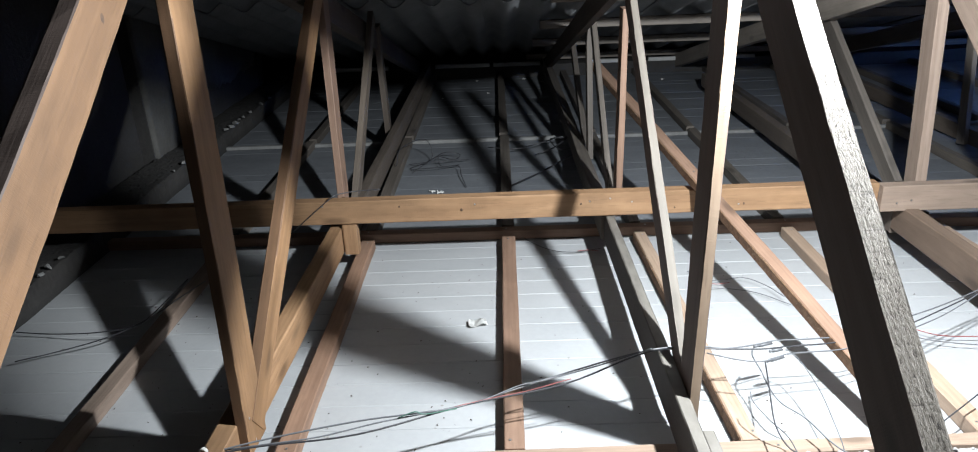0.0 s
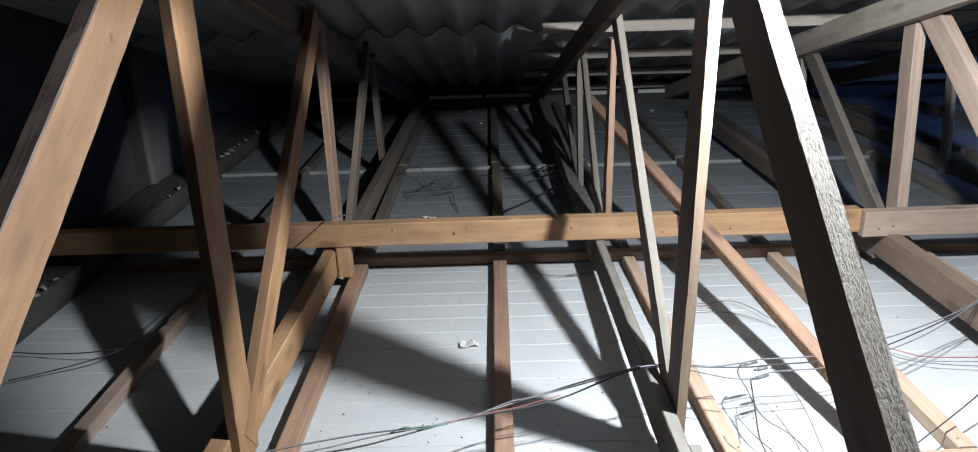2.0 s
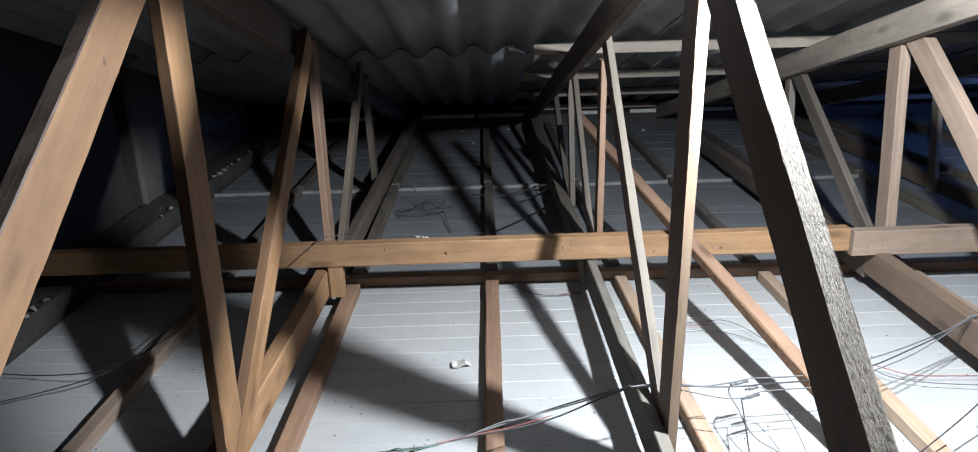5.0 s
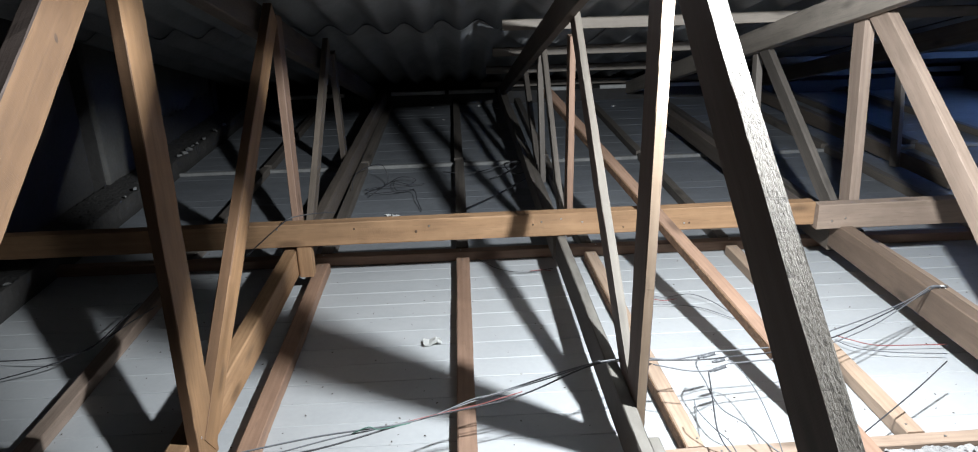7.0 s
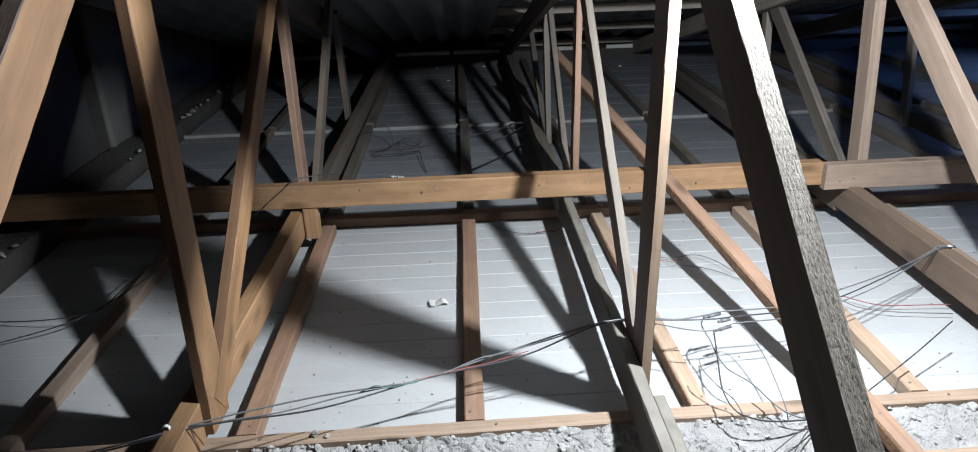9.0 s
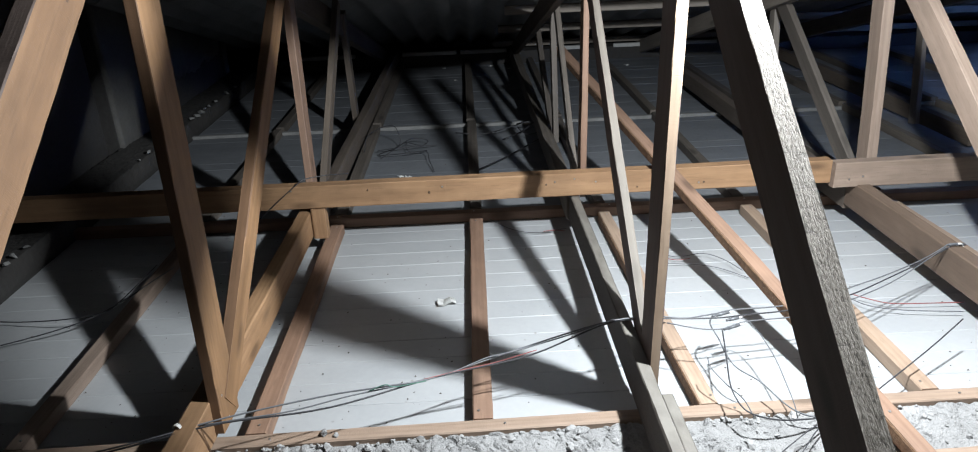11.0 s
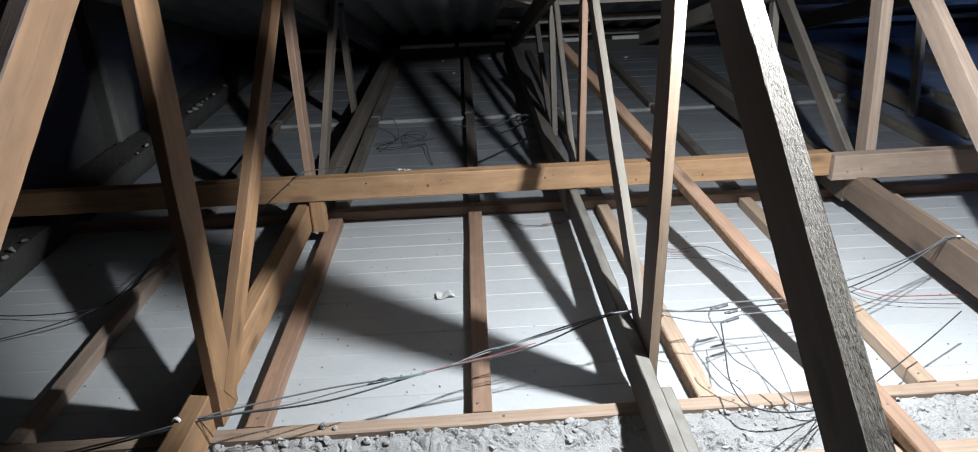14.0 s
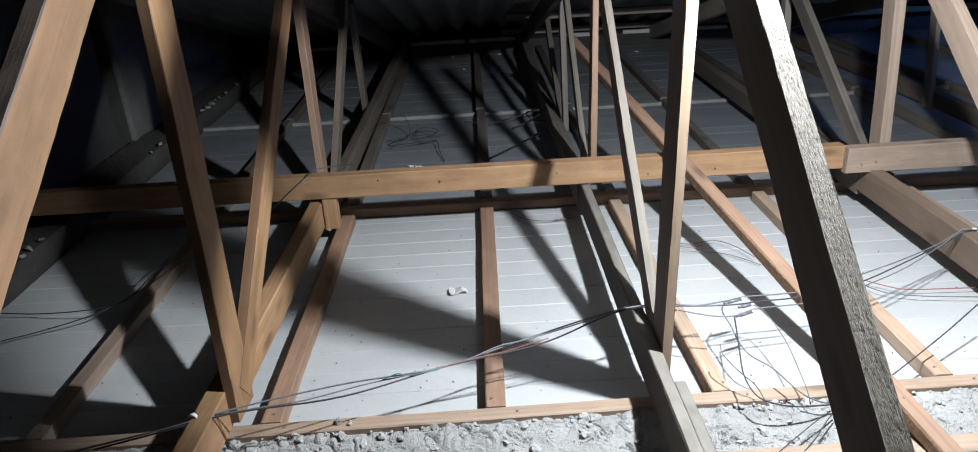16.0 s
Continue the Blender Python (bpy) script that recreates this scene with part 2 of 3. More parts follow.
def timber(name, p, q, w, d, material, parent=None, label="", up=(1, 0, 0), wear=0.002, chamfer=0.003, rag=0.0009):
    """A timber from p to q; w is its width along up, d the other way."""
    sticks[0] += 1
    length = (Vector(q) - Vector(p)).length
    return part(name, stick(length, w, d, wear, max(6, int(length * (90 if rag > 0.001 else 34))), chamfer, sticks[0] * 1.37, rag), material, parent, label, along(p, q, up))


def thing(name, place, label, category, group="", kind=""):
    ob = new(name)
    ob.empty_display_size = 0.05
    ob.matrix_basis = Matrix.Translation(place)
    return tagged(ob, label, category, group, kind)


def box(x0, x1, y0, y1, z0, z1):
    bm = bmesh.new()
    bmesh.ops.create_cube(bm, size=1.0)
    for v in bm.verts:
        v.co = ((x0 + x1) / 2 + v.co.x * (x1 - x0), (y0 + y1) / 2 + v.co.y * (y1 - y0), (z0 + z1) / 2 + v.co.z * (z1 - z0))
    return bm


# ---- the roof's lines ----
SLOPE = -0.255


def chord_low(y):
    """The height of the underside of the rafters."""
    return 0.935 + SLOPE * (y - 2.5)


def sheet_low(y):
    return chord_low(y) + 0.155


# ---- setting ----
X0, X1 = -2.7, 4.3
boarding = thing("ceiling_boarding", (0, 1.45, 0), "white tongue-and-groove ceiling boards seen from above", "ceiling", kind="structure")


def board(width, length, thick=0.012, g=0.002):
    """One board with a rounded groove edge on both sides, its length in x."""
    bm = bmesh.new()
    prof = [(0.0, -thick), (width, -thick), (width, -0.9 * g), (width - g, 0.0), (g, 0.0), (0.0, -0.9 * g)]
    ends = [[bm.verts.new((x, y, z)) for y, z in prof] for x in (0, length)]
    for k in range(6):
        bm.faces.new((ends[0][k], ends[0][(k + 1) % 6], ends[1][(k + 1) % 6], ends[1][k]))
    bm.faces.new(ends[0])
    bm.faces.new(ends[1][::-1])
    bmesh.ops.recalc_face_normals(bm, faces=bm.faces)
    return bm


# The boards get darker in two steps with growing y.
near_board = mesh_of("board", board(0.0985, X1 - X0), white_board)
mid_board = mesh_of("board", board(0.0985, X1 - X0), grey_board)
far_board = mesh_of("board", board(0.0992, X1 - X0, g=0.0008), dark_board)
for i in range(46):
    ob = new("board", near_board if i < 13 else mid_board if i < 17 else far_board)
    ob.parent = boarding
    ob.matrix_basis = Matrix.Translation((X0, i * 0.1 - 0.002, random.uniform(-0.0012, 0.0012)))

# The right wall's gap, y 2.7 to 5.3, is invented to admit blue fill.
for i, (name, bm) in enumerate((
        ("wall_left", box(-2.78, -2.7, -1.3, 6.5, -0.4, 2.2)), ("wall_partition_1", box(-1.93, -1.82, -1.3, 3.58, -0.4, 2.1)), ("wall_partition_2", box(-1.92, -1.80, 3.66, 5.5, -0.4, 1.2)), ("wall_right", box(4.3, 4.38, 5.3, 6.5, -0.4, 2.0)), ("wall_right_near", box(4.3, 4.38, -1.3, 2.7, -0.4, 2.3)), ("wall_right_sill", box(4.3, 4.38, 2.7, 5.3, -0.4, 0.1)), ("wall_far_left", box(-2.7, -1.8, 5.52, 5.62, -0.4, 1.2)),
        # The slab is unseen, added to keep world light out of board joints.
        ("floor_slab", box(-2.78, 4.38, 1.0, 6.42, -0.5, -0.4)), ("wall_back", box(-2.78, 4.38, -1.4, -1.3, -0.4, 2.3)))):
    tagged(part(name, bm, masonry), "bare masonry wall, or slab added below, closing the roof space", "wall", kind="structure")
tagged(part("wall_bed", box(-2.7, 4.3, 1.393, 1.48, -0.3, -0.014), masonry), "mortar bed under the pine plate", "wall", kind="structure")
# Added floor out of view, dark so that it bounces little light.
tagged(part("floor", box(-2.7, 4.3, -1.3, 1.02, -0.06, -0.01), masonry), "unseen dark floor added behind the plastered wall", "floor", kind="structure")


def lumpy(xs, ys, z0, top, rough, seed, rise=0.0):
    """A block with a hand-laid mortar top: smooth trowelled patches, crumbs and pits."""
    bm = bmesh.new()
    grid = []
    for y in ys:
        row = []
        for x in xs:
            q = Vector((x * 9 + seed, y * 9, seed))
            w = q * 3.1
            q = q + 0.2 * Vector((noise.noise(w), noise.noise(w + Vector((7, 0, 0))), 0))
            patch = noise.noise(q * 0.9 + Vector((0, 0, 4)))
            u = max(0.0, min(1.0, (y - 1.25 - 0.019 * x) / 0.1)) if rise else 0.0
            back = max(0.0, min(1.0, (u - 0.5) / 0.35))
            dollop = max(0.0, 1 - noise.voronoi(q * 4.0 + Vector((3, 1, 0)))[0][0] / 0.6) ** 0.5 * back * (0.65 + 0.8 * noise.noise(q * 1.3 + Vector((5, 0, 2))))
            big = max(0.0, 1 - noise.voronoi(q * 6.0)[0][0] / 0.42) * max(0.0, min(1.0, 0.2 + 3 * patch))
            fine = max(0.0, 1 - noise.voronoi(q * 13.0)[0][0] / 0.45) * max(0.0, min(1.0, 0.3 - 2.2 * patch))
            w = Vector((q.x * 7.0 + 2.5 * q.y, q.y * 10.0, 9.0)) + 0.5 * Vector((noise.noise(q * 12.0), noise.noise(q * 12.0 + Vector((3, 0, 0))), 0))
            cell = noise.voronoi(w)[0][0]
            where = max(0.0, min(1.0, 0.5 + 3.5 * noise.noise(q * 2.3 + Vector((0, 0, 21)))))
            hollow = max(0.0, min(1.0, (0.30 - cell) / 0.10)) * where
            lip = max(0.0, 1 - abs(cell - 0.40) / 0.10) * where
            z = top + rise * u * u * (3 - 2 * u) + rough * (0.4 * noise.noise(q * 0.7) + 0.2 * noise.noise(q * 2.2) + 1.25 * dollop + (1 - 0.55 * back) * (0.22 * big ** 0.5 + 0.3 * fine ** 0.6 + 0.2 * lip - 0.5 * hollow))
            row.append(bm.verts.new((x, y, z)))
        grid.append(row)
    for a, b in zip(grid, grid[1:]):
        for i in range(len(xs) - 1):
            bm.faces.new((a[i], a[i + 1], b[i + 1], b[i]))
    rim = [v for v in grid[0]] + [r[-1] for r in grid[1:]] + grid[-1][-2::-1] + [r[0] for r in grid[-2:0:-1]]
    low = [bm.verts.new((v.co.x, v.co.y, z0)) for v in rim]
    for k in range(len(rim)):
        n = (k + 1) % len(rim)
        bm.faces.new((rim[k], low[k], low[n], rim[n]))
    bm.faces.new(low)
    bmesh.ops.recalc_face_normals(bm, faces=bm.faces)
    return bm


def steps(*runs):
    """Places along a line, in runs of (from, to, how many)."""
    return [a + (b - a) * i / n for a, b, n in runs for i in range(n)] + [runs[-1][1]]


tagged(part("wall_front", lumpy(steps((-2.7, -0.75, 120), (-0.75, 1.4, 1350), (1.4, 4.3, 150)), steps((1.02, 1.18, 24), (1.18, 1.392, 128)), -0.4, 0.001, 0.012, 3.0, 0.022), mortar),
       "top of a masonry wall with lumpy grey mortar", "wall", kind="structure")
tagged(part("wall_side", lumpy(steps((-1.8, -1.6, 40)), steps((1.45, 6.0, 700)), -0.012, 0.10, 0.018, 8.0), shaded_masonry, smooth=True),
       "low masonry ledge coloured dark for shade, with crumbling mortar edge", "wall", kind="structure")
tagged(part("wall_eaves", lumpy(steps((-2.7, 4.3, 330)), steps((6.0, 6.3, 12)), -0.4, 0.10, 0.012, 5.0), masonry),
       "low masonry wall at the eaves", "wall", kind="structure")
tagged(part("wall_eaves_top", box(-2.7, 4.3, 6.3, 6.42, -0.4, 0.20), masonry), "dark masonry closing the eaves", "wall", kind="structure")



def plaster_coat(y0, y1, low, high, x, thick, seed):
    """A coat of plaster on a wall that faces +x, its lower edge broken off unevenly."""
    bm = bmesh.new()
    n = 70
    front, back = [], []
    for i in range(n + 1):
        y = y0 + (y1 - y0) * i / n
        ragged = low(y) + 0.05 * noise.noise(Vector((y * 5, seed, 0))) + 0.03 * noise.noise(Vector((y * 21, seed, 3)))
        column = [ragged + (high - ragged) * (k / 8) ** 1.4 for k in range(9)]
        front.append([bm.verts.new((x + thick * (0.5 if k == 0 else 1.0) + 0.006 * noise.noise(Vector((y * 4, z * 4, seed))), y, z)) for k, z in enumerate(column)])
        back.append([bm.verts.new((x, y, z)) for z in column])
    for a, b in zip(front, front[1:]):
        for k in range(8):
            bm.faces.new((a[k], b[k], b[k + 1], a[k + 1]))
    for a, b, c, d in zip(front, front[1:], back, back[1:]):
        bm.faces.new((a[0], c[0], d[0], b[0]))
        bm.faces.new((a[8], b[8], d[8], c[8]))
    for f, g in ((front[0], back[0]), (front[-1], back[-1])):
        bm.faces.new(f + g[::-1])
    bmesh.ops.recalc_face_normals(bm, faces=bm.faces)
    return bm


tagged(part("wall_plaster", plaster_coat(3.67, 5.4, lambda y: 0.02 if y < 4.35 else 0.27, 1.15, -1.80, 0.022, 2.0), old_plaster, smooth=True),
       "stained grey plaster broken off along its foot", "wall", kind="structure")

# ---- roof sheets ----
roof = thing("roof", (0, 2.5, sheet_low(2.5)), "corrugated grey fibre-cement roof sheets seen from below", "roof", kind="structure")


def sheet(y0, y1, waves=5, pitch=0.177, high=0.024, thick=0.006):
    bm = bmesh.new()
    n = waves * 10 + 3
    tops, lows = [], []
    for y in np.linspace(y0, y1, 4):
        a, b = [], []
        for i in range(n + 1):
            x = pitch * i / 10
            z = high * (1 - math.cos(2 * math.pi * i / 10)) + SLOPE * (y - y0)
            a.append(bm.verts.new((x, y - y0, z)))
            b.append(bm.verts.new((x, y - y0, z + thick)))
        lows.append(a)
        tops.append(b)
    for g, flip in ((lows, 1), (tops, 0)):
        for a, b in zip(g, g[1:]):
            for i in range(n):
                f = (a[i], a[i + 1], b[i + 1], b[i])
                bm.faces.new(f[::-1] if flip else f)
    for a, b in ((lows[0], tops[0]), (tops[-1], lows[-1])):
        for i in range(n):
            bm.faces.new((a[i], a[i + 1], b[i + 1], b[i]))
    return mesh_of("roof_sheet", bm, fibre_cement, True)


for y0, y1, lift in ((3.6, 6.45, 0.0), (1.7, 3.75, 0.009), (-0.2, 1.85, 0.018), (-1.45, -0.05, 0.027)):
    data = sheet(y0, y1)
    for i in range(8):
        ob = new("roof_sheet", data)
        ob.parent = roof
        ob.matrix_basis = roof.matrix_basis.inverted() @ Matrix.Translation((X0 - 0.09 + i * 0.885, y0, sheet_low(y0) + lift + (i % 2) * 0.0065))


# Unseen slab over the sheets, added to keep world light out.
cover = box(-2.8, 4.4, -1.45, 6.6, 0.0, 0.03)
for v in cover.verts:
    v.co.z += sheet_low(v.co.y) + 0.11
tagged(part("roof_cover", cover, fibre_cement), "unseen slab added above the corrugated sheets", "roof", kind="structure")


# ---- trusses ----
def truss(xc, chords, webs, rafter=dark_wood, xr=None, wr=0.05, low=0.0, drift={}, label="pine roof truss with zigzag webs nailed to its side"):
    """chords: y from, y to, width, low, high, wood. webs: x of both ends, (y, z) of both ends, width, depth, wood. drift: x of both ends of a chord, by where it begins."""
    t = thing("roof_truss", (xc, 1.2, 0.03), label, "truss", "row of roof trusses")
    for y0, y1, w, z0, z1, mat in chords:
        xa, xb = drift.get(y0, (xc, xc))
        timber("bottom_chord", (xa, y0, (z0 + z1) / 2), (xb, y1, (z0 + z1) / 2), w, z1 - z0, mat, t)
    xr = xr or xc
    timber("rafter", (xr, -1.25, chord_low(-1.25) + 0.052 - low / 2), (xr, 6.15, chord_low(6.15) + 0.052 - low / 2), wr, 0.1 + low, rafter, t)
    for (xa, xb), (ya, za), (yb, zb), w, d, mat in webs:
        torn = mat is torn_wood
        web = timber("web", (xa, ya, za), (xb, yb, zb), w, d, mat, t, chamfer=0.0008 if torn else 0.0018, rag=0.0006 if torn else 0.0009)
        # Both x faces darkened: shade of the left side put into the colour.
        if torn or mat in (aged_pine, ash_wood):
            web.data.materials.append(shaded_brown_side)
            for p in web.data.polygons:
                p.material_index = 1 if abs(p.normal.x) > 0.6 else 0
        # Both y faces darkened: grime and the front's shade put into the colour.
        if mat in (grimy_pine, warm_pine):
            web.data.materials.append(shaded_brown_side if mat is grimy_pine else shaded_umber_side)
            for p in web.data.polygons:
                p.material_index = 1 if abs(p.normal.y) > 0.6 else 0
    return t


left_truss = truss(-0.640, ((0.0, 2.54, 0.048, 0.062, 0.16, pine), (2.55, 6.0, 0.045, 0.045, 0.14, dull_wood)), xr=-0.655, drift={0.0: (-0.655, -0.620), 2.55: (-0.603, -0.575)}, webs=(
    ((-0.630, -0.630), (-0.120, 0.080), (1.410, 1.210), 0.030, 0.100, grimy_pine),
    ((-0.604, -0.615), (1.422, 0.072), (1.487, 1.199), 0.025, 0.110, warm_pine),
    ((-0.605, -0.600), (1.432, 0.113), (2.563, 0.992), 0.029, 0.085, warm_pine),
    ((-0.631, -0.603), (2.766, 0.970), (2.595, 0.110), 0.025, 0.081, red_pine),
    ((-0.619, -0.602), (2.839, 0.080), (3.623, 0.780), 0.027, 0.068, dull_wood),
    ((-0.632, -0.635), (3.919, 0.700), (4.030, 0.060), 0.030, 0.068, dull_wood),
))
chord_truss = truss(0.376, ((0.0, 2.54, 0.030, 0.062, 0.172, side_shaded_chord), (2.55, 6.0, 0.05, 0.06, 0.15, weathered)), (
    ((0.413, 0.397), (0.111, 0.160), (1.408, 1.270), 0.029, 0.100, torn_wood),
    ((0.402, 0.407), (1.458, 0.086), (1.426, 1.290), 0.023, 0.098, aged_pine),
    ((0.402, 0.404), (1.492, 0.139), (2.470, 0.991), 0.022, 0.075, ash_wood),
    ((0.420, 0.417), (2.599, 0.885), (2.611, 0.140), 0.022, 0.070, red_pine),
    ((0.405, 0.415), (2.681, 0.159), (3.396, 0.751), 0.022, 0.056, weathered),
    ((0.417, 0.417), (3.550, 0.698), (3.425, 0.101), 0.026, 0.058, weathered),
    ((0.416, 0.416), (3.598, 0.101), (4.252, 0.496), 0.026, 0.058, weathered),
), xr=0.380, wr=0.034, low=0.0, label="weathered grey and pine roof truss with zigzag webs")
timber("splice_board", (0.4045, 0.75, 0.125), (0.4045, 1.305, 0.125), 0.026, 0.08, side_shaded_chord, chord_truss)
truss(1.44, ((0.0, 2.545, 0.05, 0.07, 0.172, brown_wood), (2.55, 5.2, 0.05, 0.05, 0.14, dull_wood)), (
    ((1.485, 1.485), (0.121, 0.123), (1.382, 1.208), 0.030, 0.105, faded_pine),
    ((1.485, 1.485), (1.526, 0.056), (1.483, 1.217), 0.030, 0.095, faded_pine),
    ((1.486, 1.489), (1.482, 0.115), (2.587, 0.968), 0.038, 0.086, faded_pine),
    ((1.490, 1.500), (2.650, 0.910), (2.585, 0.161), 0.038, 0.077, faded_pine),
    ((1.485, 1.464), (2.690, 0.180), (3.458, 0.737), 0.030, 0.076, weathered),
    ((1.480, 1.480), (3.542, 0.699), (3.456, 0.104), 0.028, 0.055, grey_wood),
), grey_wood)
truss(2.42, ((3.3, 6.0, 0.05, 0.02, 0.1, dull_wood),), rafter=dull_wood, webs=(
    ((2.375, 2.375), (3.72, 0.02), (3.82, 0.62), 0.024, 0.062, grey_wood),
))

# battens over the rafters
for y in (0.1, 1.15, 2.2, 3.25, 4.1, 5.0, 6.05):
    b = timber("roof_batten", (0.22, y, chord_low(y) + 0.125), (4.28, y + 0.01, chord_low(y) + 0.125), 0.05, 0.045, grey_wood, up=(0, 1, 0))
    tagged(b, "rough grey batten under the roof sheets", "batten", "battens under the roof")

# ---- binder, joists and plates ----
binder = long_binder = timber("binder_beam", (-1.79, 2.508, 0.2215), (1.32, 2.520, 0.2225), 0.05, 0.087, pine, up=(0, 1, 0))
tagged(binder, "long pine binder lying across the truss chords", "beam", "binders")
binder = short_binder = timber("binder_beam", (1.325, 2.50, 0.2125), (4.2, 2.50, 0.224), 0.05, 0.096, faded_pine, up=(0, 1, 0))
tagged(binder, "second pine binder lapped beside the first one", "beam", "binders")



def plate_y(x):
    """The middle of the wall plate, which runs a little askew."""
    return 1.393 + 0.019 * x


joists, crossers = [], {}
JOISTS = ((-1.098, -1.100), (-0.538, -0.539), (-0.001, 0.008), (0.546, 0.515), (1.090, 1.083), (1.66, 1.655), (2.2, 2.2), (2.75, 2.75), (3.3, 3.3))
for xa, xb in JOISTS:
    for y0, y1, h in ((plate_y(xa) + 0.021, 2.658, 0.042), (2.755, 4.115, 0.045), (4.155, 5.99, 0.045)):
        x0, x1 = (xa, xb) if y0 < 2 else (xb, xb + random.uniform(-0.006, 0.006))
        j = timber("ceiling_joist", (x0, y0, h / 2), (x1, y1, h / 2), 0.05 if -0.6 < xa < 0.1 else 0.045, h - 0.001, (faded_pine if xa < -1 else red_pine if xa < 0.3 else pale_pine) if y0 < 2 else weathered)
        tagged(j, ("pale" if xa < -1 or xa > 0.3 else "reddish") + " pine joist on the ceiling boards" if y0 < 2 else "grey weathered joist on the far ceiling boards", "joist", "ceiling joists")
        if y0 < 2 and -1.2 < xa < 1.2:
            joists.append((j, xa, xb, y0, y1, h))
for name, y0, y1, w, h, mat, lab in (
        ("wall_plate", plate_y(-1.6), plate_y(4.25), 0.042, 0.04, pale_pine, "pale pine plate bedded along the mortar wall"),
        ("front_plate", plate_y(-1.6) - 0.202, plate_y(4.25) - 0.202, 0.06, 0.032, pale_pine, "pale pine plate along the front of the mortar wall"),
        ("cross_joist", 2.745, 2.705, 0.045, 0.04, red_pine, "dark reddish cross joist under the binder"),
        ("cross_batten", 4.135, 4.135, 0.026, 0.022, dirty_white, "thin dirty white batten across the ceiling boards")):
    j = timber(name, (-1.6, y0, h / 2), (4.25, y1, h / 2), w, h - 0.001, mat, up=(0, 1, 0))
    crossers[name] = tagged(j, lab, "joist")

FOOT, HEAD = Vector((0.946, 1.10, 0.036)), Vector((0.458, 3.59, 0.514))
brace = timber("diagonal_brace", FOOT, HEAD, 0.044, 0.036, red_pine)
for owner, p, q, h in ((brace, FOOT - Vector((0.023, 0, 0)), HEAD - Vector((0.023, 0, 0)), 0.033), ([j for j in joists if j[1] == 0.546][0][0], (0.522, 1.43, 0.021), (0.491, 2.65, 0.021), 0.038)):
    timber("bark_edge", p, q, 0.004, h, bark, owner, "brown bark left along one edge", wear=0.001)
tagged(brace, "pale pine brace rising from wall to truss", "brace")


# ---- wires ----
def tube(points, r, sides=6, steps=6):
    """A round lead that runs smoothly through a few places."""
    p = [Vector(q) for q in points]
    p = [p[0] * 2 - p[1]] + p + [p[-1] * 2 - p[-2]]
    line = []
    for a, b, c, d in zip(p, p[1:], p[2:], p[3:]):
        for i in range(steps):
            u = i / steps
            line.append(0.5 * (2 * b + (c - a) * u + (2 * a - 5 * b + 4 * c - d) * u * u + (3 * b - a - 3 * c + d) * u ** 3))
    line.append(p[-2])
    bm = bmesh.new()
    rings = []
    for i, q in enumerate(line):
        way = (line[min(i + 1, len(line) - 1)] - line[max(i - 1, 0)]).normalized()
        side = way.cross(Vector((0, 0, 1)))
        side = side.normalized() if side.length > 0.01 else Vector((1, 0, 0))
        up = side.cross(way)
        rings.append([bm.verts.new(q + r * (math.cos(k * 2 * math.pi / sides) * side + math.sin(k * 2 * math.pi / sides) * up)) for k in range(sides)])
    for a, b in zip(rings, rings[1:]):
        for k in range(sides):
            bm.faces.new((a[k], a[(k + 1) % sides], b[(k + 1) % sides], b[k]))
    bm.faces.new(rings[0])
    bm.faces.new(rings[-1][::-1])
    bmesh.ops.recalc_face_normals(bm, faces=bm.faces)
    return bm


def wire(r, material, label, *points):
    w = part("electric_wire", tube(points, r), material, smooth=True)
    return tagged(w, label, "wire", "loose wires")


wire(0.0020, grey_wire, "thin grey wire slung between the truss chords", (-0.859, 1.186, 0.17), (-0.703, 1.253, 0.16), (-0.557, 1.32, 0.155), (-0.355, 1.386, 0.15), (-0.214, 1.411, 0.15), (-0.107, 1.451, 0.14), (0.094, 1.536, 0.15), (0.336, 1.566, 0.2), (0.487, 1.615, 0.168))
wire(0.0021, black_wire, "thin black wire slung between the truss chords", (-0.821, 1.187, 0.17), (-0.7, 1.245, 0.16), (-0.565, 1.3, 0.155), (-0.343, 1.348, 0.145), (-0.107, 1.451, 0.14), (0.122, 1.5, 0.155), (0.335, 1.56, 0.2), (0.549, 1.818, 0.03))
wire(0.0017, grey_wire, "thin grey wire slung between the truss chords", (-0.667, 1.295, 0.148), (-0.541, 1.311, 0.153), (-0.425, 1.339, 0.148), (-0.306, 1.386, 0.145), (-0.194, 1.425, 0.14), (-0.077, 1.464, 0.14), (0.015, 1.506, 0.15), (0.085, 1.521, 0.155), (0.22, 1.549, 0.175), (0.338, 1.572, 0.2))
wire(0.0012, red_wire, "thin red wire slung between the truss chords", (-0.136, 1.441, 0.142), (-0.047, 1.471, 0.142), (0.037, 1.492, 0.145), (0.138, 1.513, 0.16))
wire(0.0019, grey_wire, "thin grey wire slung over boards to the next chord", (0.476, 1.631, 0.165), (0.538, 1.621, 0.163), (0.616, 1.638, 0.161), (0.673, 1.658, 0.158), (0.783, 1.666, 0.156), (0.891, 1.684, 0.154), (1.035, 1.755, 0.152), (1.166, 1.819, 0.149), (1.327, 1.908, 0.147), (1.40, 1.937, 0.166), (1.425, 1.942, 0.178), (1.47, 1.942, 0.177))
